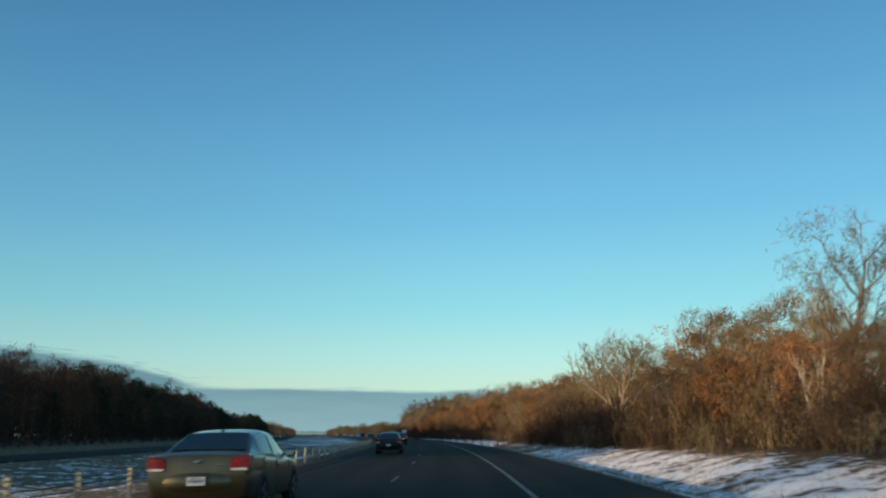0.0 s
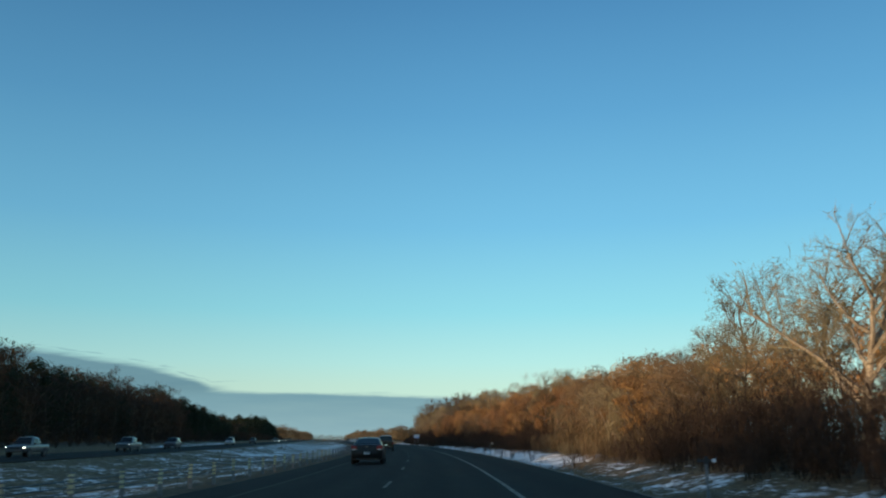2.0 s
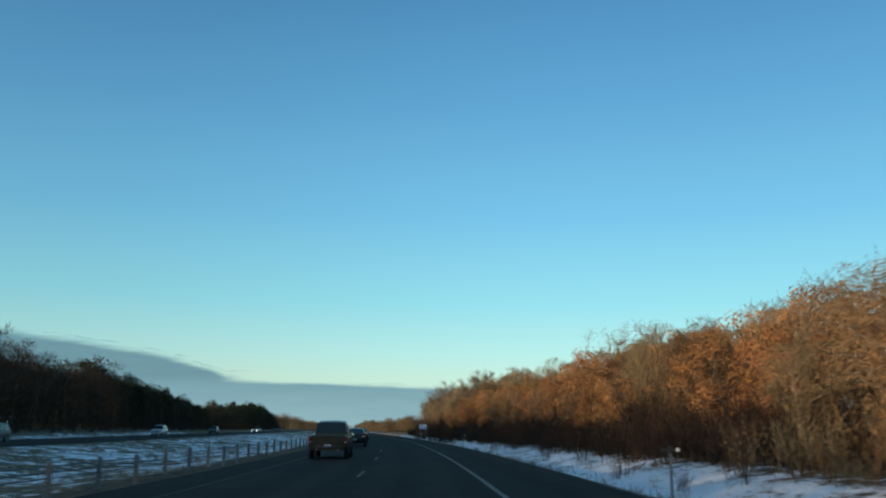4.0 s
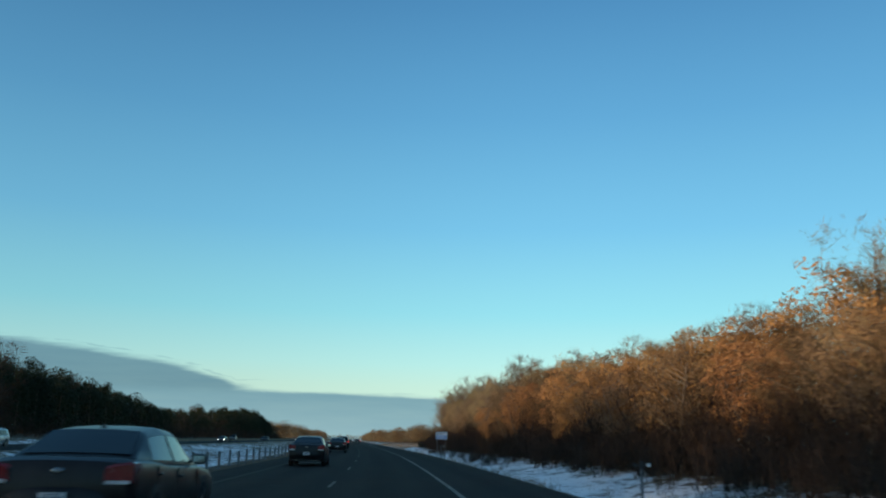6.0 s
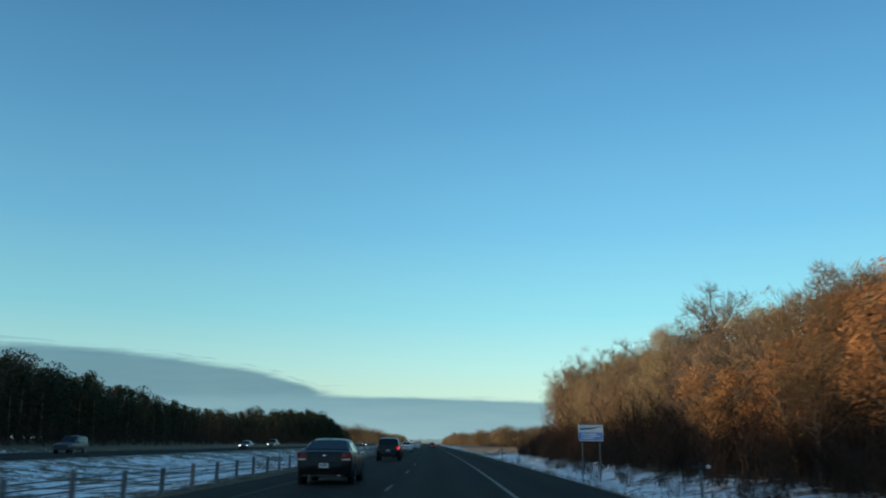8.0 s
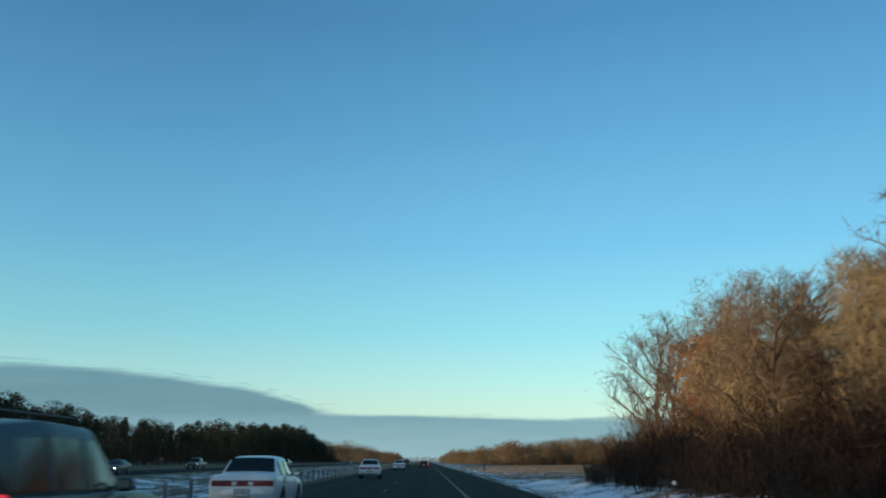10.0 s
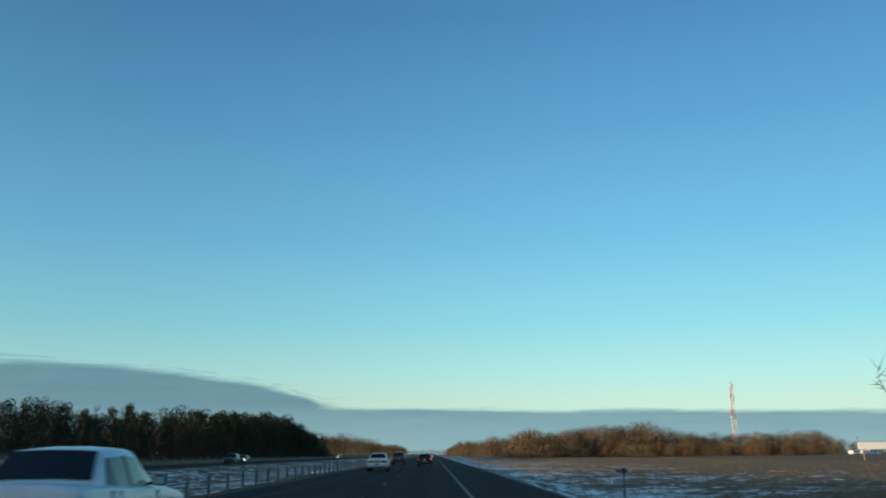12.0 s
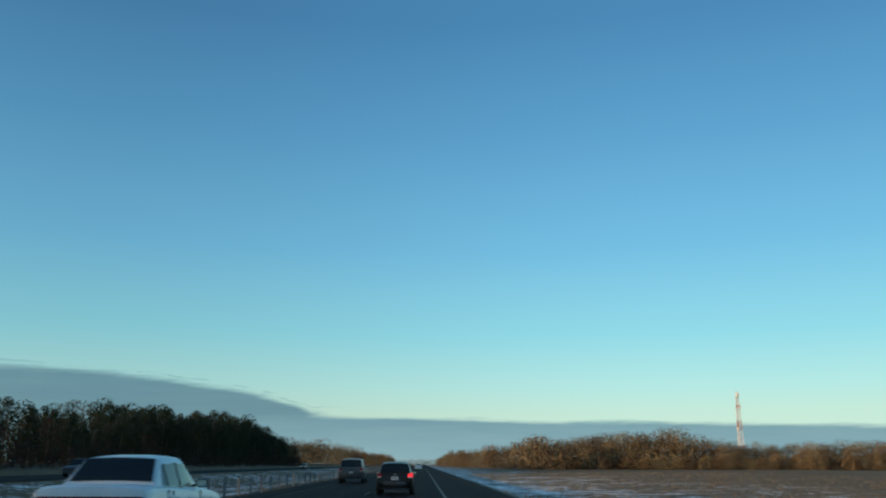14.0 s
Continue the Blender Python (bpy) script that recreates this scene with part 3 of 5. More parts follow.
def broadleaf(label, seed, tall, spread, clear, limbs=8, subs=6, twigs=6, fine=6, stems=1, bark=None, twig=None, thick=1.0, lift=0.10, haze=0, bough=0.5):
    """A leafless tree: trunk and limbs in one part, twigs in the crown."""
    rng = random.Random(seed)
    root = thing("tree", label, "tree", "roadside trees")
    wood, crown = Mesh(), Mesh()
    low, half = tall * (0.04 + clear * 0.7), tall * (0.96 - clear * 0.7) / 2

    def outside(p):
        return not haze or (p.x * p.x + p.y * p.y) / (spread * spread * 1.1) + ((p.z - low - half) / half) ** 2 > 1.05

    for stem in range(stems):
        lean = unit(rng) * (0.25 if stems > 1 else 0.05)
        foot = Vector((rng.uniform(-0.4, 0.4), rng.uniform(-0.4, 0.4), -0.6)) * (1 if stems > 1 else 0) + Vector((0, 0, -0.6))
        top = tall * rng.uniform(0.7, 0.86)
        trunk = bend(foot, Vector((lean.x, lean.y, 1)), top + 0.6, 0.06, rng, 7, 0.10)
        r0 = 0.017 * tall * thick / (stems ** 0.5)
        wood.tube(trunk, [r0 * (1.35 if i == 0 else 1) * (1 - 0.85 * i / 7) + 0.015 for i in range(8)], 7)
        for q in range(limbs):
            k = clear + (1 - clear) * (q + rng.random() * 0.8) / limbs
            a0 = 2.4 * q + rng.uniform(-0.5, 0.5) + stem
            out = Vector((math.cos(a0), math.sin(a0), rng.uniform(0.15, 0.7) + 0.9 * k))
            reach = spread * (1.15 - 0.75 * max(0, k - 0.35)) * rng.uniform(0.7, 1.1)
            limb = bend(at(trunk, k), out, reach, lift, rng, 5, 0.26)
            r1 = r0 * bough * (1.15 - k * 0.75)
            wood.tube(limb, [r1 * (1 - 0.8 * i / 5) + 0.012 for i in range(6)], 4)
            for u in range(subs):
                ku = 0.25 + 0.75 * (u + rng.random()) / subs
                d = (at(limb, min(1, ku + 0.1)) - at(limb, ku - 0.1)).normalized()
                sub = bend(at(limb, ku), d * 0.7 + unit(rng) * 0.8 + Vector((0, 0, 0.25)), reach * rng.uniform(0.28, 0.5), lift, rng, 3, 0.25)
                if outside(sub[3]) and outside(sub[2]):
                    continue
                crown.tube([sub[0], sub[2], sub[3]], [r1 * 0.32 + 0.012, r1 * 0.18 + 0.010, 0.008], 3)
                for w_ in range(twigs):
                    kw = 0.2 + 0.8 * (w_ + rng.random()) / twigs
                    d = (at(sub, min(1, kw + 0.1)) - at(sub, kw - 0.1)).normalized()
                    a = at(sub, kw)
                    b = a + (d * 0.7 + unit(rng) * 0.75 + Vector((0, 0, 0.3))).normalized() * reach * rng.uniform(0.14, 0.30)
                    if outside(b):
                        continue
                    blade(crown, a, b, 0.045, rng)
                    for _ in range(fine):
                        e = a.lerp(b, rng.uniform(0.2, 1))
                        t = e + (b - a).normalized() * 0.25 + unit(rng) * rng.uniform(0.25, 0.75)
                        blade(crown, e, t, 0.034, rng)
    # the crown's fine outer sprays fill a rounded dome
    knots = []
    for _ in range(max(1, haze // 13)):
        u, k = unit(rng), rng.random() ** 0.36
        lobe = 0.8 + 0.3 * noise.noise((u.x * 1.7 + seed, u.y * 1.7, u.z * 1.7))
        knots.append(Vector((u.x * spread * k * lobe, u.y * spread * k * lobe, low + half + u.z * half * k * (lobe + 0.1))))
    for _ in range(haze):
        p = rng.choice(knots) + Vector((rng.gauss(0, 1), rng.gauss(0, 1), rng.gauss(0, 0.8))) * spread * 0.11
        out = (p - Vector((0, 0, low + half * 0.35))).normalized()
        d = (out * 0.5 + unit(rng)).normalized()
        a, b = p - d * 0.45, p + d * 0.4
        blade(crown, a, b, 0.045, rng)
        for _ in range(3):
            e = a.lerp(b, rng.uniform(0.3, 1))
            blade(crown, e, e + (out * 0.4 + unit(rng)).normalized() * rng.uniform(0.3, 0.55), 0.036, rng)
    part("trunk", wood, bark or BARK, root, smooth=True, tidy=False)
    part("crown", crown, twig or TWIG, root, tidy=False)
    return Stock(root, tall)


def crowned(label, seed, tall, spread, clear, material, lobes=22, bits=150, size=0.34, slim=0.7, twig=None, wisps=160, bark=None, stems=1, puff=0.30, thick=1.0, flat=0.78):
    """A tree at the wood's edge: trunk, limbs that reach into rounded boughs, and on each bough a coat of leaves or fine sprays; bare wisps stand out of the top."""
    rng = random.Random(seed)
    root = thing("tree", label, "tree", "roadside trees")
    wood, crown = Mesh(), Mesh()
    mid, half = tall * (1 + clear) / 2, tall * (1 - clear) / 2
    r0 = 0.015 * tall * thick / stems ** 0.5
    trunks = []
    for stem in range(stems):
        foot = Vector((rng.uniform(-0.5, 0.5), rng.uniform(-0.5, 0.5), -0.6)) if stems > 1 else Vector((0, 0, -0.6))
        trunk = bend(foot, Vector((rng.gauss(0, 0.1), rng.gauss(0, 0.1), 1)), tall * 0.86 + 0.6, 0.05, rng, 7, 0.10)
        wood.tube(trunk, [r0 * (1.35 if i == 0 else 1) * (1 - 0.85 * i / 7) + 0.012 for i in range(8)], 6)
        trunks.append(trunk)
    for q in range(lobes):
        k = (q + rng.random()) / lobes
        z = -0.9 + 1.8 * k
        wide = math.sqrt(max(0.05, 1 - z * z)) * rng.uniform(0.35, 0.92)
        a = 2.4 * q + rng.uniform(-0.6, 0.6)
        r = spread * puff * rng.uniform(0.7, 1.3)
        c = Vector((math.cos(a) * wide * (spread - r * 0.5), math.sin(a) * wide * (spread - r * 0.5), mid + z * (half - r * 0.6)))
        trunk = trunks[q % stems]
        joint = at(trunk, min(0.95, max(0.12, (c.z - 0.35 * wide * spread) / (tall * 0.9))))
        sag = joint.lerp(c, 0.5) + Vector((0, 0, -0.1 * wide * spread)) + unit(rng) * 0.2
        wood.tube([joint, sag, c, c + (c - sag) * 0.5 + unit(rng) * 0.3], [r0 * 0.42 * (1.1 - 0.7 * k) + 0.012, r0 * 0.28 + 0.01, r0 * 0.12 + 0.008, 0.006], 4)
        lumps = [c] + [c + Vector((rng.gauss(0, 1), rng.gauss(0, 1), rng.gauss(0, 0.7))) * r * 0.55 for _ in range(3)]
        for i in range(bits):
            b, rr = (lumps[0], r) if i % 2 else (lumps[1 + i % 3], r * 0.66)
            n = unit(rng)
            if n.z < -0.25 and rng.random() < 0.6:
                n.z = -n.z
            p = b + Vector((n.x, n.y, n.z * flat)) * rr * rng.uniform(0.7, 1.1)
            m = (n + unit(rng) * 0.55).normalized()
            u = m.cross(unit(rng)).normalized() * size * rng.uniform(0.55, 1.3)
            if slim < 0.4:
                u = (u + Vector((0, 0, 0.3 * size)) + n * size * 0.35)
            v = m.cross(u) * slim * rng.uniform(0.6, 1.2)
            crown.face((p - u * 0.5, p + v * 0.5, p + u * 0.55), 0)
        for _ in range(max(1, wisps // lobes)):
            n = (unit(rng) + Vector((0, 0, 0.55))).normalized()
            e = c + Vector((n.x, n.y, n.z * flat)) * r * rng.uniform(0.6, 0.95)
            b = e + (n + unit(rng) * 0.5).normalized() * r * rng.uniform(0.25, 0.6)
            blade(crown, e, b, 0.04, rng, 1)
            for _ in range(2):
                g = e.lerp(b, rng.uniform(0.35, 0.9))
                blade(crown, g, g + (n * 0.6 + unit(rng)).normalized() * r * 0.22, 0.032, rng, 1)
    part("trunk", wood, bark or BARK, root, smooth=True, tidy=False)
    part("crown", crown, [material, twig or TWIG], root, tidy=False)
    return Stock(root, tall)


def mound(name, label, seed, tall, wide, material, lobes, bits, size, taper=0.35, loose=0.3):
    """A tree seen from afar: a crown of overlapping rounded boughs of many small sprays."""
    rng = random.Random(seed)
    root = thing(name, label, "tree", "roadside trees")
    wood, crown = Mesh(), Mesh()
    wood.tube([Vector((0, 0, -0.6)), Vector((0.08, 0, tall * 0.5)), Vector((0, 0.05, tall * 0.8))], [0.016 * tall, 0.010 * tall, 0.02], 5)
    for q in range(lobes):
        z = tall * (0.05 + 0.83 * (q + rng.random()) / lobes)
        narrow = 1 - taper * z / tall
        a, out = 2.4 * q + rng.uniform(-0.5, 0.5), wide * 0.62 * narrow * rng.uniform(0.35, 1.0) * min(1.0, 2.6 * (1 - z / tall))
        r = wide * 0.42 * narrow * rng.uniform(0.8, 1.25)
        c = Vector((math.cos(a) * out, math.sin(a) * out, min(z, tall - r * 0.75)))
        for _ in range(bits):
            n = unit(rng)
            p = c + Vector((n.x, n.y, n.z * 0.8)) * r * rng.uniform(0.8, 1.08)
            n = (n + unit(rng) * loose).normalized()
            u = n.cross(unit(rng)).normalized() * size * rng.uniform(0.6, 1.3)
            v = n.cross(u) * rng.uniform(0.45, 0.8)
            crown.face((p - u * 0.5, p + v * 0.6, p + u * 0.55), 0)
    part("trunk", wood, DARK_BARK, root, smooth=True, tidy=False)
    part("crown", crown, material, root, tidy=False)
    return Stock(root, tall)


def shrub(label, seed, tall, stems, twig, leaf_mat=None, leaves=0, wide=0.026):
    rng = random.Random(seed)
    root = thing("bush", label, "bush", "roadside brush")
    m = Mesh()
    tips = []
    for _ in range(stems):
        foot = Vector((rng.gauss(0, 0.55), rng.gauss(0, 0.55), -0.3))
        d = Vector((rng.gauss(0, 0.32), rng.gauss(0, 0.32), 1))
        pts = bend(foot, d, tall * rng.uniform(0.55, 1.0), 0.05, rng, 3, 0.15)
        m.tube([pts[0], pts[2], pts[3]], [0.025, 0.015, 0.006], 3)
        for q in range(8):
            a = at(pts, 0.2 + 0.8 * rng.random())
            b = a + (Vector((rng.gauss(0, 0.5), rng.gauss(0, 0.5), 0.8))).normalized() * rng.uniform(0.3, 0.9)
            blade(m, a, b, wide, rng)
            for _ in range(2):
                e = a.lerp(b, rng.uniform(0.3, 1))
                blade(m, e, e + unit(rng) * 0.35 + Vector((0, 0, 0.2)), wide, rng)
            tips.append((a, b))
    for _ in range(leaves):
        a, b = rng.choice(tips)
        leaf(m, a.lerp(b, rng.random()) + unit(rng) * 0.12, rng.uniform(0.1, 0.2), rng, 1)
    part("crown", m, [twig, leaf_mat or RUST], root, tidy=False)
    return Stock(root, tall)


oak_pale = broadleaf("large bare oak with pale bark and wide crooked limbs", 3, 13.5, 7.0, 0.22, limbs=12, subs=8, twigs=7, fine=6, haze=700, bark=PALE_BARK, twig=TAN_TWIG, thick=1.45, lift=0.06, bough=0.6)
OAKS = [broadleaf("big bare oak with crooked grey limbs and open crown", 4, 16.0, 5.6, 0.17, limbs=12, subs=8, twigs=7, fine=6, haze=500, bark=DARK_BARK, twig=OAK_TWIG, thick=1.05, lift=0.07, bough=0.5),
        broadleaf("big bare spreading oak at the wood's corner", 5, 15.0, 5.8, 0.18, limbs=12, subs=8, twigs=7, fine=6, haze=500, bark=DARK_BARK, twig=OAK_TWIG, thick=1.05, lift=0.05, bough=0.5)]
TALL = broadleaf("tall bare tree with open grey-brown crown above the wood", 12, 16.5, 5.0, 0.42, limbs=10, subs=6, twigs=6, fine=5, haze=300, twig=TAN_TWIG, thick=0.85, bough=0.45)
POLES = broadleaf("clump of slender pale bare saplings at the wood's edge", 17, 6.0, 1.3, 0.35, limbs=4, subs=3, twigs=3, fine=3, stems=4, bark=PALE_BARK, twig=TAN_TWIG, thick=0.7, lift=0.3)
BARE = [crowned("bare tree with rounded crown of fine brown twigs", 11, 11.0, 4.0, 0.22, TWIG, lobes=21, bits=330, size=0.62, slim=0.085, wisps=300, thick=0.9),
        crowned("bare tree with loose grey-brown crown", 14, 12.0, 4.2, 0.28, OAK_TWIG, lobes=17, bits=320, size=0.66, slim=0.08, wisps=340, twig=OAK_TWIG, thick=1.0),
        crowned("bare brown tree with dense fine twigs", 13, 10.0, 4.0, 0.18, TWIG, lobes=23, bits=330, size=0.55, slim=0.10, wisps=280, thick=0.8)]
RUSTY = [crowned("oak still holding rust-brown dead leaves", 21, 10.0, 3.9, 0.22, RUST, lobes=20, bits=470, size=0.22, slim=0.75, wisps=160, thick=1.0, puff=0.28),
         crowned("young oak with clinging orange-brown leaves", 22, 8.0, 3.2, 0.18, RUST, lobes=17, bits=430, size=0.20, slim=0.75, wisps=110, thick=0.9, puff=0.28),
         crowned("brown-leaved tree among bare twigs", 23, 11.0, 4.0, 0.22, DULL_LEAF, lobes=20, bits=380, size=0.26, slim=0.42, wisps=260, thick=0.9)]
TAN = [crowned("tan many-stemmed bare tree in the roadside thicket", 31, 7.0, 2.5, 0.10, TAN_TWIG, lobes=16, bits=300, size=0.55, slim=0.08, twig=TAN_TWIG, wisps=240, stems=3, flat=1.1),
       crowned("bare olive-tan tree with rounded crown", 32, 11.0, 4.0, 0.20, TAN_TWIG, lobes=20, bits=330, size=0.62, slim=0.08, twig=TAN_TWIG, wisps=320)]
BRUSH = [shrub("dense bare brown brush at the wood's foot", 41, 3.2, 18, TWIG, DULL_LEAF, 90),
         shrub("dense tan brush at the wood's foot", 42, 2.6, 18, TAN_TWIG),
         shrub("brown brush with a few dead leaves", 43, 4.0, 17, TWIG, RUST, 110)]
# Brush whose twig colour is darkened to stand for shade.
SHADE_BRUSH = [shrub("dense brush darkened for the shade of the wood", 44, 3.4, 20, SHADE_DARK_TWIG), shrub("tangled brush under the roadside trees, darkened for shade", 45, 2.8, 20, SHADE_DARK_TWIG)]
LOW_BRUSH = shrub("brush on the bank across the road, darkened for shade", 46, 3.2, 8, SHADE_DARK_TWIG, wide=0.085)
PINES = [mound("pine_tree", "dark green pine in the wood across the road", 51, 15.0, 7.0, NEEDLE, 20, 130, 0.54, 0.6, 0.2), mound("pine_tree", "dark ragged pine in the wood across the road", 52, 13.0, 6.8, NEEDLE, 16, 130, 0.54, 0.5, 0.2),
         mound("pine_tree", "slim dark spruce in the wood across the road", 53, 14.0, 4.2, NEEDLE, 14, 110, 0.48, 0.75, 0.2)]
# The far wood's shade is put into the twig colours of these trees.
DARKWOOD = [crowned("bare tree with rounded crown in the wood across the road, darkened for shade", 61, 15.0, 5.6, 0.05, SHADE_DARK_TWIG, lobes=15, bits=90, size=1.0, slim=0.13, wisps=90, twig=SHADE_DARK_TWIG, bark=DARK_BARK),
            crowned("bare brown tree in the shaded wood, toned down for shade", 62, 13.0, 5.4, 0.05, SHADE_TWIG, lobes=15, bits=90, size=1.0, slim=0.13, wisps=100, twig=SHADE_TWIG, bark=DARK_BARK)]
DEEP = [crowned("bare brown tree deep in the wood", 81, 12.0, 4.2, 0.12, TWIG, lobes=14, bits=140, size=0.9, slim=0.115, wisps=120),
        crowned("bare tan tree deep in the wood", 82, 12.0, 4.0, 0.12, TAN_TWIG, lobes=14, bits=140, size=0.9, slim=0.115, twig=TAN_TWIG, wisps=120),
        crowned("rust-leaved oak deep in the wood", 83, 11.0, 4.0, 0.12, RUST, lobes=14, bits=170, size=0.38, slim=0.7, wisps=60)]
FAR = [mound("tree", "distant bare brown tree lit by the low sun", 71, 11.0, 8.0, DULL_LEAF, 9, 66, 0.9, 0.2, 0.2), mound("tree", "distant tan tree lit by the low sun", 72, 10.0, 8.0, TAN_TWIG, 9, 66, 0.9, 0.2, 0.2),
       mound("tree", "distant rust-brown tree", 73, 9.5, 7.6, TWIG, 9, 66, 0.9, 0.2, 0.2)]
MIDWAY = [mound("tree", "bare tan tree across the field", 74, 11.0, 8.4, TAN_TWIG, 13, 150, 0.52, 0.2, 0.2), mound("tree", "bare brown tree across the field", 75, 10.0, 8.4, DULL_LEAF, 13, 150, 0.52, 0.2, 0.2),
          mound("tree", "bare grey-brown tree across the field", 76, 10.5, 8.0, TWIG, 13, 150, 0.52, 0.2, 0.2)]

grow = random.Random(5)


def stand(s, d, size):
    return Matrix.Translation(spot(s, d, ground_z(s, d))) @ pose(0, 0, 0, grow.uniform(-3, 3), grow.uniform(-3, 3), grow.uniform(0, 360)) @ Matrix.Scale(size, 4)


def pick(chances):
    k = grow.random() * sum(c for c, _ in chances)
    for c, stock in chances:
        k -= c
        if k <= 0:
            return stock
    return chances[-1][1]


def right_woods():
    """Thicket along the verge whose tops climb away from the road; the deep rows are one joined mass."""
    deep, brush = Thicket(), Thicket()
    oak_pale.set(stand(108.5, 23.6, 1.0))
    for k, (s, d, big) in enumerate(((393, 24.0, 1.05), (398, 31, 1.08), (382, 22, 0.9), (386, 30, 1.12), (372, 24, 0.95))):
        OAKS[k % 2].set(stand(s, d, big))
    for s, d, big in ((399, 24.5, 0.62), (404, 27.5, 0.55), (402, 26, 0.6), (396, 28, 0.75), (403, 29, 0.7), (389, 21.5, 0.6), (378, 21, 0.62), (385, 25.5, 0.8), (406, 34, 0.8)):
        BARE[1].set(stand(s, d, big * 0.9))
    # bare trees that stand out above the rest
    for s, d, big in ((47.5, 21.5, 0.82), (68, 31, 0.80), (76, 36, 0.85), (84, 36, 0.78), (73, 26, 0.74), (131, 27, 0.98), (134, 33, 0.95), (152, 33, 0.86), (217, 29, 0.86), (224, 32, 0.92), (229, 27, 0.88), (246, 36, 0.95)):
        TALL.set(stand(s, d, big))
    for s, d, big in ((366, 25.5, 0.95), (373, 29, 1.0), (357.5, 18.2, 0.92), (362, 20.5, 0.98), (379, 33, 1.0)):
        RUSTY[0].set(stand(s, d, big))
    for s, d, big in ((40, 17.2, 1.0), (43, 18.4, 1.15), (46.5, 17.0, 0.95), (58, 17.0, 0.9), (70, 17.5, 1.0), (133, 15.5, 0.8)):
        POLES.set(stand(s, d, big))
    for s, d, big in ((317, 24.4, 0.98), (309, 31, 1.0), (330, 29, 0.98)):
        OAKS[s % 2].set(stand(s, d, big))
    for row, (d0, step) in enumerate(((15.6, 5.0), (19.8, 4.9), (24.8, 5.2), (31, 5.6), (38, 6.5))):
        s = -12.0
        while s < min(404, 330 + d0 / 0.31 - 4):
            d = d0 + grow.uniform(-1.8, 1.8) + float(np.interp(s, [30, 62], [2.2, 0]))
            if s < 95:
                table = [(2.4, BARE[0]), (3, BARE[2]), (1.6, RUSTY[0]), (1.2, RUSTY[1]), (2, RUSTY[2]), (1.5, BARE[1])]
            elif s < 160:
                table = [(2, BARE[2]), (2, RUSTY[0]), (2.5, RUSTY[2]), (1.8, TAN[0]), (1.5, TAN[1]), (2, RUSTY[1])]
            elif s < 292:
                table = [(0.7, BARE[0]), (2, BARE[2]), (3, RUSTY[0]), (2, RUSTY[1]), (3, RUSTY[2]), (1, TAN[1])]
            elif s < 338:
                table = [(2, BARE[1]), (0.5, RUSTY[2]), (4, TAN[1]), (1, OAKS[0])]
            else:
                table = [(3, OAKS[0]), (3, OAKS[1]), (1, TAN[1])]
            slope = float(np.interp(s, [0, 40, 60, 82, 96, 112, 124, 140, 165, 280, 312, 345, 400], [0.18, 0.205, 0.28, 0.34, 0.37, 0.37, 0.275, 0.285, 0.295, 0.34, 0.40, 0.42, 0.42]))
            stock = pick(table)
            tall = min(float(np.interp(s, [45, 60, 78, 95], [6.4, 7.4, 11.5, 15.5])), 1.4 + slope * (d + 1)) * (0.97 + 0.22 * noise.noise((s * 0.06, d * 0.08, 2.0)) + grow.uniform(-0.15, 0.13))
            clear = 67 < s < 117 and d < 27.5 or s > 366 and d < 34 or s > 353 and d < 24
            if not clear:
                if row < 2:
                    stock.set(stand(s, d, tall / stock.tall))
                else:
                    stock = DEEP[2] if stock in RUSTY[:2] else DEEP[1] if stock in TAN else DEEP[0]
                    deep.set(stock, stand(s, d, tall / stock.tall))
            s += step * grow.uniform(0.75, 1.25)
    for row, (d0, step, big) in enumerate(((12.4, 1.9, 0.62), (14.0, 2.3, 0.95), (15.6, 2.7, 1.2), (17.6, 3.0, 1.35), (21.5, 4.2, 1.5))):
        s = -12.0
        while s < min(406, 330 + d0 / 0.31):
            m = stand(s, d0 + grow.uniform(-0.8, 0.8) + float(np.interp(s, [30, 62], [2.4, 0])), big * grow.uniform(0.75, 1.15) * float(np.interp(s, [118, 124, 150, 165, 280, 310, 345, 365], [1.05, 0.85, 0.85, 1.2, 1.2, 1.4, 1.4, 0.9])))
            # Shade-darkened brush where the wood lies in shade, lighter brush where sun reaches.
            kind = SHADE_BRUSH if grow.random() < np.interp(s, [60, 80, 118, 124, 150, 160], [0.5, 1.0, 1.0, 0.2, 0.2, 1.0]) else BRUSH
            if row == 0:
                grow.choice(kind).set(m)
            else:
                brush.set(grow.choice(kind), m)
            s += step * grow.uniform(0.7, 1.3)
    for k in range(80):  # the thicket under the oaks at the wood's corner, darkened for shade
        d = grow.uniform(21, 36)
        brush.set(grow.choice(SHADE_BRUSH), stand(min(406, 331 + (d - 2) / 0.31) - grow.random() ** 1.5 * 26, d, grow.uniform(1.4, 2.0)))
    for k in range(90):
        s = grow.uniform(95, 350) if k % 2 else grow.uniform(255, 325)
        brush.set(grow.choice(SHADE_BRUSH), stand(s, grow.uniform(9.0, 12.2), grow.uniform(0.22, 0.42)))
    deep.finish("deep_woods", "dense bare and rust-leaved trees deep in the roadside wood", "woods")
    brush.finish("undergrowth", "tangled bare brown undergrowth beneath the roadside trees", "undergrowth")


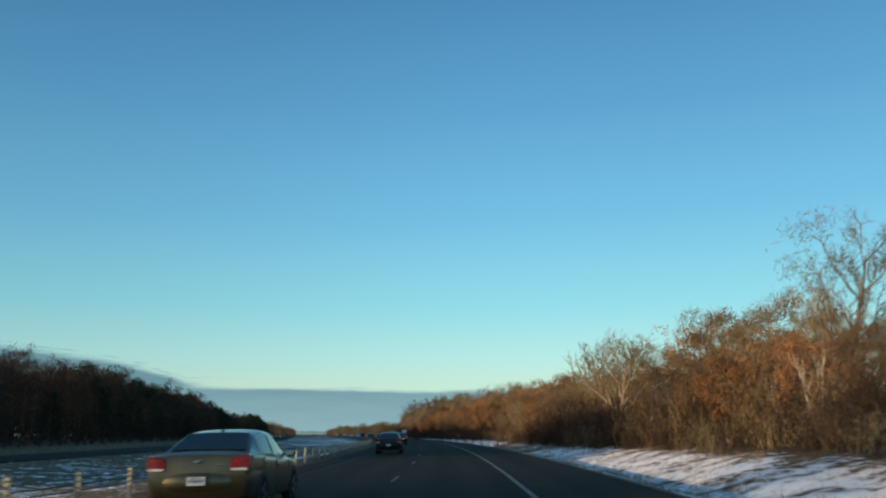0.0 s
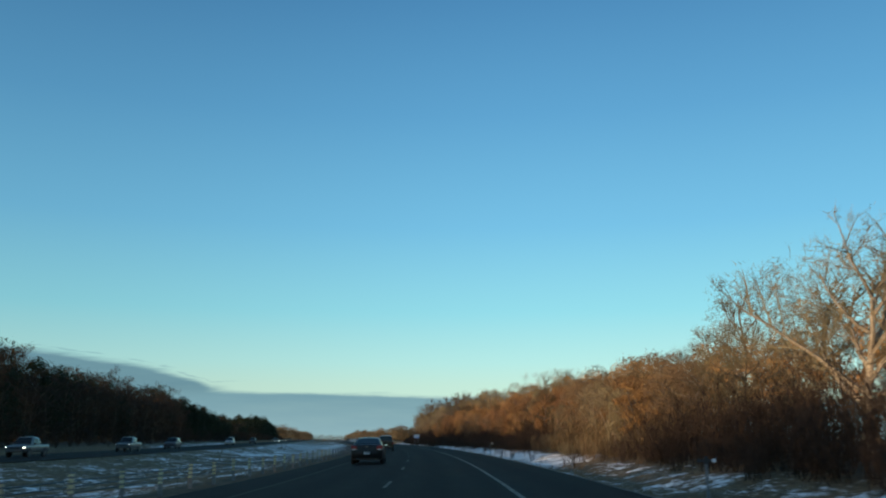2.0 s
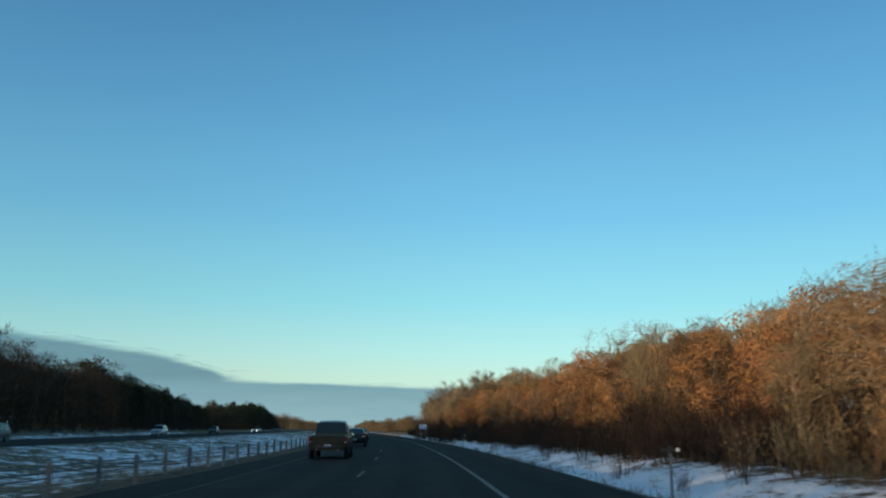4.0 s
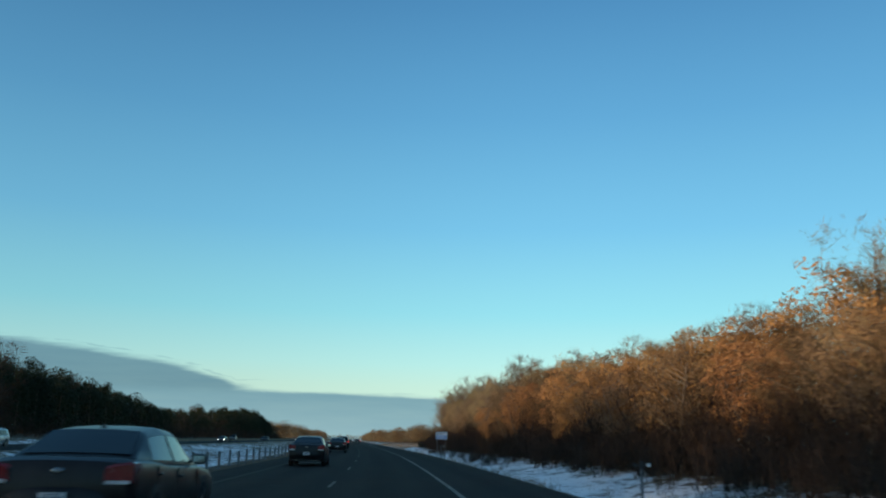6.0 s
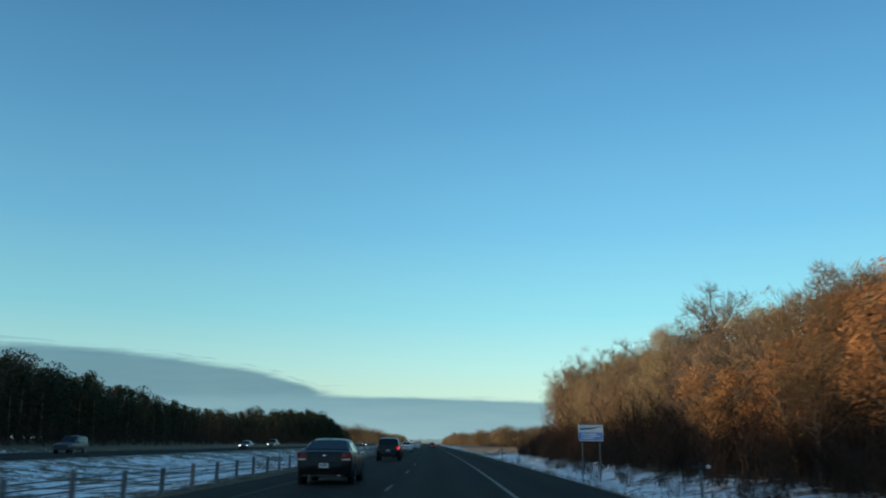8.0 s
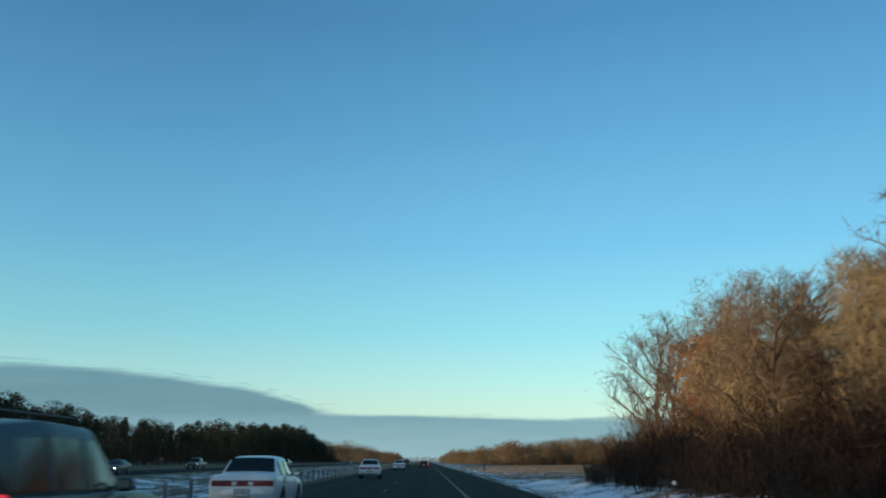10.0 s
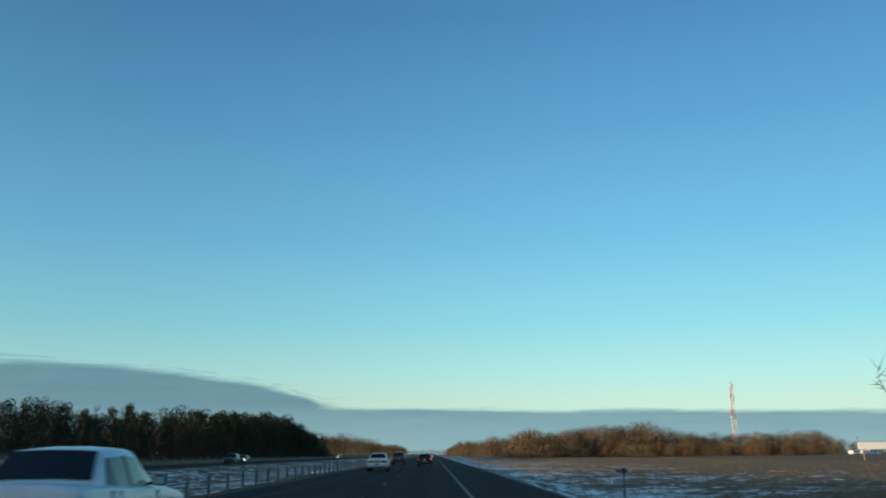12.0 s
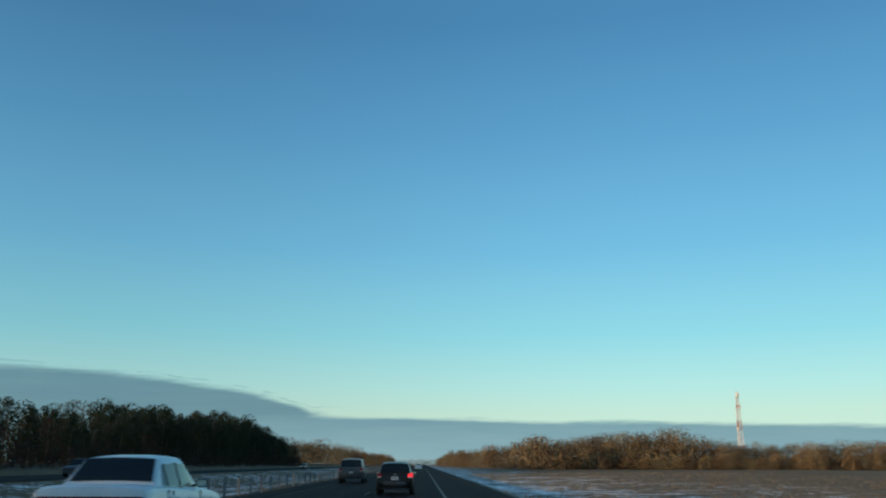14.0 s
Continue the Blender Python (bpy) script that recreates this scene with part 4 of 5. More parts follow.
def left_woods():
    """The dark wood across the road; its front pines stand singly."""
    mass = Thicket()
    for row, (d0, step, low) in enumerate(((-58, 4.0, 0.66), (-62, 4.2, 0.86), (-67, 4.6, 0.98), (-74, 5.4, 1.06), (-84, 6.4, 1.1))):
        s = 27.0
        while s < 830:
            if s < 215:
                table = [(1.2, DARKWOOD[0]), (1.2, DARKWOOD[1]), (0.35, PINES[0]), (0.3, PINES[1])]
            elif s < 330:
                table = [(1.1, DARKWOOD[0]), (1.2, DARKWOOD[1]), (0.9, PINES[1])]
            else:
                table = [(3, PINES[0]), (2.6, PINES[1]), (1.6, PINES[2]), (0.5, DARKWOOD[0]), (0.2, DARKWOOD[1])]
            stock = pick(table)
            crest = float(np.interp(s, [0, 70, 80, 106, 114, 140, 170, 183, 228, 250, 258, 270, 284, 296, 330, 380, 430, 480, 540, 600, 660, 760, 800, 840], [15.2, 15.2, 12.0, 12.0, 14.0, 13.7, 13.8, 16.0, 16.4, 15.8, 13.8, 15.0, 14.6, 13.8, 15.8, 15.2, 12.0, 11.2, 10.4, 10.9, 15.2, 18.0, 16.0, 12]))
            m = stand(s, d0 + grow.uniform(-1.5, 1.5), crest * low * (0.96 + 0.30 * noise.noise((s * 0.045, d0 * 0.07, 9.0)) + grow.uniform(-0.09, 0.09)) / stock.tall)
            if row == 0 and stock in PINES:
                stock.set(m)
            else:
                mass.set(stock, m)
            s += step * grow.uniform(0.75, 1.25) * (1 if s < 450 else 1.35) * (1 if row < 3 else 1.6 if s < 330 else 2.4)
    # Low brush in shade-darkened twigs, its nearest rows added to dim the bank.
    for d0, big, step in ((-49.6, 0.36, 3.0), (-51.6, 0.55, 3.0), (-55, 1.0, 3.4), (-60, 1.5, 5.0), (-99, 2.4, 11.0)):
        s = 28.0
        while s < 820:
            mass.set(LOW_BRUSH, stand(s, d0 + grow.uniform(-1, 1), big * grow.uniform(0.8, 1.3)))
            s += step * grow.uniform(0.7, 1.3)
    # Unseen trees, added for the shadow band they throw over the road.
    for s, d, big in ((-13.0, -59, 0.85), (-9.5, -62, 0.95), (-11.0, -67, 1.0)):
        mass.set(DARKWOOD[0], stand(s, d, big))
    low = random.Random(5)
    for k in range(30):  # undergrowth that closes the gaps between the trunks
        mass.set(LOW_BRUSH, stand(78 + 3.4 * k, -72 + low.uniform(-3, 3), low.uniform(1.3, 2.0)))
    mass.finish("far_side_woods", "dense shaded wood of bare trees and dark pines across the road", "woods")


def far_woods():
    mass = Thicket()

    def far(s, d, k):
        mass.set(grow.choice(FAR), stand(s, d, k * (1.02 + 0.3 * noise.noise((s * 0.03, d * 0.03, 5.0)))))

    def tree(s, d, k):
        mass.set(grow.choice(MIDWAY), stand(s, d, k * (1.02 + 0.34 * noise.noise((s * 0.03, d * 0.035, 5.0)))))

    # a wood that comes up to the road far ahead on the right, its front across the field
    for k in range(45):
        for row in (0, 7):
            far(720 + k * 20 + grow.uniform(-5, 5), 40 + row + grow.uniform(-3, 3) - min(16, k * 0.6), grow.uniform(0.85, 1.15))
    for k in range(46):
        q = 0.5 * k / 46
        tall = float(np.interp(q, [0, 0.06, 0.2, 0.3, 0.5, 0.75, 1], [0.9, 1.2, 1.15, 0.92, 0.9, 0.8, 0.72]))
        for row in (0, 7):
            tree(770 - 90 * q + 250 * max(0, q - 0.55) + row + grow.uniform(-3, 3), 42 + 250 * q + grow.uniform(-3, 3), tall * grow.uniform(0.8, 1.1))
    for k in range(40):
        for row in (0, 8):
            far(985 + row + grow.uniform(-5, 5), 250 + 9 * k + grow.uniform(-3, 3), grow.uniform(0.7, 0.95))
    # sunlit trees beyond the pines on the left
    for k in range(44):
        for row in (0, -7):
            far(800 + k * 19 + grow.uniform(-4, 4), -58 + row + 0.4 * k + grow.uniform(-3, 3), grow.uniform(0.9, 1.2))
    # the far end of the straight
    for k in range(50):
        far(2300 + grow.uniform(-40, 40), -190 + 8 * k, grow.uniform(0.9, 1.2))
    for k in range(120):
        q = 0.5 * (k % 60) / 60
        mass.set(grow.choice(MIDWAY[:2] + FAR), stand(762 - 90 * q + 250 * max(0, q - 0.55) + grow.uniform(-4, 2), 40 + 250 * q, grow.uniform(0.35, 0.6)))
    mass.finish("distant_woods", "distant bare brown woods lit by the low sun", "woods")


right_woods()
left_woods()
far_woods()
for stock in [LOW_BRUSH] + DARKWOOD + DEEP + FAR + MIDWAY + BRUSH + SHADE_BRUSH + PINES + [TALL, POLES] + BARE + RUSTY + TAN + OAKS:
    if not stock.used:  # only ever joined into a mass
        for ob in (*stock.ob.children, stock.ob):
            bpy.data.objects.remove(ob)


# ---------------------------------------------------------------- vehicles
def lerp_rows(rows, y):
    ys = [r[0] for r in rows]
    return [float(np.interp(y, ys, [r[k] for r in rows])) for k in range(1, len(rows[0]))]


def vehicle(name, label, category, colour, body, house, lamps, wheels, wheel_r=0.33, panes=None, plate=(0.62, 0.0), badge=None, bed=None, lit_rear=False, lit_front=False, rails=False,
            bumper=None, bar=None, script=None, nub=False, pillar=(0.03, 0.035), group="traffic"):
    """body: rows of (y, half width, bottom, top); house: rows of (y, half width at belt, half width at roof, belt, roof); y runs from the tail (0) forward.
    lamps: red lamps as (x0, x1, z0, z1); panes: side windows as (y0, y1); pillar: width of the rear pillars at the belt and the roof."""
    root = thing(name, label, category, group)
    length = body[-1][0]
    shell = Mesh()
    ys = sorted({round(v, 3) for v in list(np.linspace(0, length, 33)) + [r[0] for r in body]})
    rings = []
    for y in ys:
        w, zb, zt = lerp_rows(body, y)
        h = zt - zb
        half = [(0.86, zb), (0.965, zb + 0.06), (1.0, zb + 0.34 * h), (1.0, zb + 0.60 * h), (0.985, zt - 0.16 * h), (0.955, zt - 0.06 * h), (0.89, zt - 0.012), (0.6, zt + 0.012), (0.25, zt + 0.02)]
        rings.append([(-k * w, y, z) for k, z in half] + [(k * w, y, z) for k, z in reversed(half)])
    shell.rings(rings)
    shell_ob = part("body", shell, colour, root, smooth=True)
    # cabin
    cabin = Mesh()
    ys = sorted({round(v, 3) for v in list(np.linspace(house[0][0], house[-1][0], 17)) + [r[0] for r in house]})
    rings = []
    for y in ys:
        wb, wt, zb, zt = lerp_rows(house, y)
        h = max(zt - zb, 0.01)
        half = [(wb, zb - 0.05), (wb, zb), (wb + (wt - wb) * 0.85, zb + h * 0.85), (wt - 0.03, zt - 0.05 * h), (wt * 0.86, zt), (wt * 0.4, zt + 0.02)]
        rings.append([(-x, y, z) for x, z in half] + [(x, y, z) for x, z in reversed(half)])
    cabin.rings(rings)
    cabin_ob = part("cabin", cabin, colour, root, smooth=True)

    def across(name_, y_low, y_high, inset_low, inset_high, k0=0.12, k1=0.9, push=0.012):
        """A pane across the car, on the slope between two stations."""
        m = Mesh()
        rows = []
        a, b = lerp_rows(house, y_low), lerp_rows(house, y_high)
        for k in np.linspace(k0, k1, 4):
            y = y_low + (y_high - y_low) * k
            z = a[3] + (b[3] - a[3]) * k + 0.018
            wide = (a[0] - inset_low) * (1 - k) + (b[1] - inset_high) * k
            away = -push if y_high > y_low else push
            rows.append([(wide * q, y + away, z + push - 0.016 * q * q) for q in (-1, -0.6, -0.2, 0.2, 0.6, 1)])
        m.rings(rows, closed=False)
        part(name_, m, GLASS, cabin_ob, smooth=True)

    across("rear_window", house[0][0], house[1][0], pillar[0], pillar[1], 0.10, 0.95)
    across("windshield", house[-1][0], house[-2][0], 0.05, 0.08)
    for y0, y1 in panes or ():
        for side in (-1, 1):
            m = Mesh()
            rows = []
            for k in (0.05, 0.45, 0.92):
                row = []
                # the foremost pane leans back with the windshield's pillar, the rearmost leans forward
                back = y0 + (0.22 * k if (y0, y1) == panes[0] else 0.0)
                fore = y1 - (0.42 * k if (y0, y1) == panes[-1] else 0.0)
                for y in np.linspace(back, fore, 6):
                    wb, wt, zb, zt = lerp_rows(house, y)
                    h = zt - zb
                    top = zb + h * 0.85
                    z = zb + (top - zb) * k
                    row.append((side * (wb + (wt - wb) * 0.85 * k + 0.008), y, z))
                rows.append(row)
            m.rings(rows, closed=False)
            part("side_window", m, GLASS, cabin_ob, smooth=True)
    for (_, y0), (y1, _) in zip(panes or (), (panes or ())[1:]):
        for side in (-1, 1):
            m = Mesh()
            rows = []
            for k in (0.0, 0.5, 0.95):
                row = []
                for y, proud in ((y0 - 0.012, 0.004), (y0 + 0.002, 0.016), (y1 - 0.002, 0.016), (y1 + 0.012, 0.004)):
                    wb, wt, zb, zt = lerp_rows(house, y)
                    row.append((side * (wb + (wt - wb) * 0.85 * k + proud), y, zb + (zt - zb) * 0.85 * k))
                rows.append(row)
            m.rings(rows, closed=False)
            part("door_pillar", m, BLACK, cabin_ob, "dark pillar between the side windows")
    # wheels in dark arches
    for y in wheels:
        w = lerp_rows(body, y)[0]
        for side in (-1, 1):
            arch = Mesh()
            arch.lathe([(side * (w - 0.10), wheel_r + 0.07), (side * (w + 0.004), wheel_r + 0.07), (side * (w + 0.006), wheel_r + 0.03)], (0, y, wheel_r + 0.01), sides=24)
            part("wheel_arch", arch, BLACK, shell_ob, "dark wheel arch")
            wheel = new("wheel")
            wheel.parent = root
            wheel.location = (side * (w - 0.10), y, wheel_r)
            t = Mesh()
            t.lathe([(-0.10, wheel_r * 0.66), (-0.105, wheel_r * 0.93), (-0.08, wheel_r), (0.08, wheel_r), (0.115, wheel_r * 0.93), (0.11, wheel_r * 0.66)], (0, 0, 0), sides=26)
            part("tyre", t, RUBBER, wheel, smooth=True)
            t = Mesh()
            t.lathe([(side * 0.05, wheel_r * 0.66), (side * 0.118, wheel_r * 0.64), (side * 0.10, wheel_r * 0.5), (side * 0.112, wheel_r * 0.15), (side * 0.112, 0.01)], (0, 0, 0), sides=20)
            for q in range(5):
                a = 2 * math.pi * q / 5
                p, e = (math.cos(a), math.sin(a)), (-math.sin(a), math.cos(a))
                x = side * 0.116
                t.face([(x, p[0] * r + e[0] * u, p[1] * r + e[1] * u) for r, u in ((wheel_r * 0.2, 0.03), (wheel_r * 0.6, 0.045), (wheel_r * 0.6, -0.045), (wheel_r * 0.2, -0.03))], 1)
            part("rim", t, [BLACK, RIM], wheel)
    # lamps
    for x0, x1, z0, z1 in lamps:
        y = 0.0
        for side in (-1, 1):
            a, b = sorted((side * x0, side * x1))
            m = Mesh()
            tall = z1 - z0
            rings = []
            for k, deep, top in ((0.0, 0.03, 0.70), (0.06, 0.06, 0.82), (0.5, 0.11, 0.93), (0.94, 0.22, 1.0), (1.0, 0.30, 0.92)):
                x, up = side * (x0 + (x1 - x0) * k), z0 + tall * top
                face = y - 0.02 + 0.05 * max(0.0, k - 0.5)
                rings.append([(x, face + 0.012, z0), (x, face, z0 + 0.02), (x, face, up - 0.03), (x, face + 0.03, up), (x, face + deep, up), (x, face + deep, z0)])
            m.rings(rings)
            lamp = part("tail_lamp", m, BRAKE_GLOW if lit_rear and side > 0 else RED_LENS, root, "lit red brake lamp" if lit_rear and side > 0 else "dark red tail lamp")
            m = Mesh()
            m.box(a + 0.01, b - 0.03, y - 0.027, y + 0.0, z0 - 0.012, z0 + 0.032, bevel=0.008)
            part("reversing_lamp", m, CLEAR_LENS, lamp, "clear strip lens")
    if bar:
        m = Mesh()
        m.box(-bar[0], bar[0], -0.02, 0.08, bar[1], bar[2], bevel=0.015)
        lamp = part("lamp_bar", m, RED_LENS, root, "full-width dark red lamp bar")
        for x in (-0.26, 0.14):
            m = Mesh()
            m.box(x, x + 0.12, -0.024, 0.0, bar[1] + 0.02, bar[2] - 0.03, bevel=0.006)
            part("reversing_lamp", m, CLEAR_LENS, lamp, "clear reversing lens")
    w, zb, zt = lerp_rows(body, length - 0.12)
    for side in (-1, 1):
        m = Mesh()
        a, b = sorted((side * (w - 0.36), side * (w - 0.02)))
        m.box(a, b, length - 0.22, length - 0.03, zt - 0.2, zt - 0.04, bevel=0.03)
        part("headlamp", m, HEAD_GLOW if lit_front else CLEAR_LENS, root, "lit headlamp" if lit_front else "clear headlamp")
    m = Mesh()
    m.box(-w * 0.6, w * 0.6, length - 0.1, length + 0.004, zt - 0.22, zt - 0.06, bevel=0.02)
    part("grille", m, BLACK, root, "dark grille")
    # plate with unreadable characters as bars
    z, back_y = plate
    m = Mesh()
    m.box(-0.19, 0.19, back_y - 0.03, back_y + 0.05, z - 0.085, z + 0.085, bevel=0.008)
    p = part("number_plate", m, BLACK, root, "number plate in a dark recess")
    m = Mesh()
    m.box(-0.155, 0.155, back_y - 0.036, back_y - 0.028, z - 0.072, z + 0.072, bevel=0.004)
    sheet = part("plate_sheet", m, PLATE, p, "white plate sheet")
    m = Mesh()
    for k in range(6):
        x = -0.125 + 0.044 * k
        m.box(x, x + 0.028, back_y - 0.039, back_y - 0.034, z - 0.03, z + 0.03)
    m.box(-0.09, 0.09, back_y - 0.039, back_y - 0.034, z + 0.045, z + 0.058)
    part("plate_bars", m, PLATE_INK, p, kind="stuff")
    # bumper, seams, handles, mirrors, trim
    if bumper:
        m = Mesh()
        wide = lerp_rows(body, 0.1)[0]
        low, tall = bumper[0], bumper[1] - bumper[0]
        rings = []
        for q in np.linspace(-1, 1, 17):
            x, wrap = q * (wide - 0.015), 0.11 * q * q + 0.13 * abs(q) ** 6
            section = [(0.10, 0.0), (0.015, 0.04), (-0.035, 0.22), (-0.055, 0.45), (-0.052, 0.62), (-0.03, 0.80), (0.0, 0.91), (0.05, 0.985), (0.12, 1.0)]
            rings.append([(x, wrap - 0.01 + y, low + tall * z) for y, z in section] + [(x, wrap + 0.16, low + tall), (x, wrap + 0.16, low)])
        m.rings(rings)
        part("bumper", m, bumper[2], root, smooth=True)
    m = Mesh()
    wide = lerp_rows(body, 0.2)[0]
    m.box(-wide * 0.78, wide * 0.78, 0.03, 0.2, body[0][2] - 0.12, body[0][2] + 0.12, bevel=0.03)
    part("valance", m, BLACK, root, "dark lower valance")
    for x in (-wide * 0.55, wide * 0.55):
        m = Mesh()
        m.lathe([(-0.01, 0.035), (0.22, 0.035)], (x, 0.0, body[0][2] - 0.06), "y", 10)
        part("exhaust", m, CHROME, root, "chrome exhaust tip")
    if badge:
        m = Mesh()
        m.box(-0.075, 0.075, badge[1] - 0.012, badge[1] + 0.03, badge[0] - 0.022, badge[0] + 0.022, bevel=0.012)
        m.box(-0.03, 0.03, badge[1] - 0.014, badge[1] + 0.03, badge[0] - 0.035, badge[0] + 0.035, bevel=0.012)
        part("badge", m, CHROME, root, "small plain gold-chrome badge")
    if script:
        m = Mesh()
        m.box(script[0], script[1], -0.012, 0.02, script[2] - 0.012, script[2] + 0.012, bevel=0.004)
        part("name_script", m, CHROME, root, "small plain chrome name strip")
    if nub:
        y, roof = house[1][0] + 0.22, lerp_rows(house, house[1][0] + 0.22)[3]
        m = Mesh()
        m.rings([[(-0.03 * k, y - 0.05 * k, roof + h), (0.03 * k, y - 0.05 * k, roof + h), (0.02 * k, y + 0.08 * k, roof + h), (-0.02 * k, y + 0.08 * k, roof + h)] for k, h in ((1, 0.0), (0.8, 0.04), (0.35, 0.075))])
        part("antenna_fin", m, BLACK, cabin_ob, "small roof antenna fin")
    if panes:
        for y in {panes[0][0] - 0.02, panes[0][1] + 0.03, panes[-1][1] + 0.03}:
            w_, zb_, zt_ = lerp_rows(body, y)
            for side in (-1, 1):
                m = Mesh()
                x = side * (w_ + 0.001)
                m.box(min(x, x - side * 0.02), max(x, x - side * 0.02) + 0.001, y - 0.006, y + 0.006, zb_ + 0.12, zt_ - 0.07)
                part("door_seam", m, BLACK, shell_ob)
        for y0, y1 in panes:
            w_, zb_, zt_ = lerp_rows(body, y0 + 0.12)
            for side in (-1, 1):
                m = Mesh()
                a, b = sorted((side * (w_ - 0.01), side * (w_ + 0.025)))
                m.box(a, b, y0 + 0.04, y0 + 0.22, zt_ - 0.19, zt_ - 0.155, bevel=0.01)
                part("door_handle", m, colour, root)
        y = panes[-1][1] - 0.05
        wb, wt, zb_, zt_ = lerp_rows(house, y)
        for side in (-1, 1):
            m = Mesh()
            a, b = sorted((side * (wb + 0.03), side * (wb + 0.24)))
            m.box(a, b, y - 0.06, y + 0.06, zb_ + 0.0, zb_ + 0.15, bevel=0.035)
            a, b = sorted((side * (wb - 0.03), side * (wb + 0.05)))
            m.box(a, b, y - 0.03, y + 0.03, zb_ + 0.02, zb_ + 0.06)
            mirror = part("mirror", m, BLACK if colour is not WHITE_PAINT else GREY_PAINT, root, "door mirror", smooth=True)
            m = Mesh()
            a, b = sorted((side * (wb + 0.05), side * (wb + 0.22)))
            m.box(a, b, y - 0.066, y - 0.058, zb_ + 0.025, zb_ + 0.125)
            part("mirror_glass", m, CHROME, mirror)
    if bed:
        # A flat black panel takes the place of the shaded open bed.
        m = Mesh()
        m.box(-bed[2], bed[2], bed[0], bed[1], bed[3] - 0.02, bed[3] + 0.026, bevel=0.01)
        part("bed_cover", m, BLACK, root, "black panel for the shaded inside of the open load bed")
    if rails:
        for side in (-1, 1):
            m = Mesh()
            y0, y1 = house[1][0] + 0.1, house[-2][0] - 0.1
            x = side * (lerp_rows(house, (y0 + y1) / 2)[1] - 0.14)
            z = max(r[4] for r in house)
            m.tube([(x, y0, z), (x, y0 + 0.1, z + 0.06), (x, y1 - 0.1, z + 0.06), (x, y1, z)], [0.016] * 4, 6)
            part("roof_rail", m, BLACK, root)
    return Stock(root)


SEDAN_BODY = [(0.0, 0.82, 0.36, 0.95), (0.05, 0.87, 0.30, 1.04), (0.18, 0.90, 0.27, 1.08), (0.9, 0.925, 0.21, 1.06), (1.7, 0.925, 0.2, 1.0), (2.8, 0.925, 0.2, 0.95), (3.6, 0.92, 0.2, 0.93),
              (4.35, 0.905, 0.22, 0.85), (4.85, 0.85, 0.25, 0.74), (5.05, 0.70, 0.32, 0.62)]
SEDAN_HOUSE = [(0.50, 0.80, 0.76, 1.05, 1.08), (1.30, 0.84, 0.62, 1.03, 1.42), (2.0, 0.85, 0.63, 1.0, 1.475), (2.7, 0.84, 0.62, 0.96, 1.44), (3.72, 0.80, 0.74, 0.93, 0.95)]
OLD_BODY = [(0.0, 0.77, 0.40, 0.86), (0.05, 0.82, 0.34, 0.95), (0.2, 0.835, 0.29, 0.985), (0.9, 0.85, 0.23, 0.98), (1.7, 0.85, 0.22, 0.94), (2.8, 0.85, 0.22, 0.91), (3.5, 0.845, 0.22, 0.89),
            (4.3, 0.83, 0.23, 0.80), (4.65, 0.80, 0.26, 0.74), (4.78, 0.72, 0.34, 0.66)]
OLD_HOUSE = [(0.74, 0.72, 0.69, 0.955, 0.985), (1.22, 0.75, 0.58, 0.95, 1.38), (1.8, 0.765, 0.59, 0.92, 1.42), (2.4, 0.765, 0.59, 0.905, 1.40), (3.2, 0.74, 0.68, 0.89, 0.91)]
HATCH_BODY = [(0.0, 0.78, 0.38, 0.88), (0.05, 0.83, 0.32, 0.97), (0.2, 0.86, 0.27, 0.99), (1.0, 0.875, 0.23, 0.97), (2.4, 0.875, 0.22, 0.93), (3.2, 0.87, 0.22, 0.90), (3.9, 0.85, 0.24, 0.80), (4.2, 0.68, 0.32, 0.66)]
HATCH_HOUSE = [(0.04, 0.74, 0.70, 0.96, 0.99), (0.42, 0.78, 0.60, 0.96, 1.42), (1.3, 0.80, 0.61, 0.95, 1.49), (2.2, 0.80, 0.60, 0.93, 1.46), (3.15, 0.77, 0.71, 0.90, 0.92)]
SUV_BODY = [(0.0, 0.84, 0.46, 1.02), (0.05, 0.90, 0.40, 1.10), (0.2, 0.93, 0.36, 1.13), (1.0, 0.945, 0.32, 1.12), (2.6, 0.945, 0.32, 1.09), (3.5, 0.94, 0.32, 1.07), (4.4, 0.92, 0.34, 1.0), (4.75, 0.78, 0.42, 0.84)]
SUV_HOUSE = [(0.04, 0.82, 0.78, 1.09, 1.12), (0.30, 0.85, 0.70, 1.10, 1.70), (1.4, 0.86, 0.72, 1.09, 1.78), (2.5, 0.86, 0.71, 1.07, 1.75), (3.35, 0.83, 0.76, 1.05, 1.07)]
TRUCK_BODY = [(0.0, 0.90, 0.52, 1.06), (0.05, 0.94, 0.48, 1.10), (0.2, 0.96, 0.46, 1.12), (2.0, 0.965, 0.42, 1.12), (3.8, 0.965, 0.42, 1.12), (4.6, 0.95, 0.42, 1.09), (5.3, 0.92, 0.44, 1.04), (5.6, 0.80, 0.5, 0.90)]
TRUCK_HOUSE = [(1.95, 0.84, 0.80, 1.11, 1.14), (2.05, 0.86, 0.70, 1.11, 1.76), (2.8, 0.87, 0.72, 1.11, 1.84), (3.4, 0.87, 0.70, 1.11, 1.80), (4.15, 0.84, 0.78, 1.09, 1.11)]

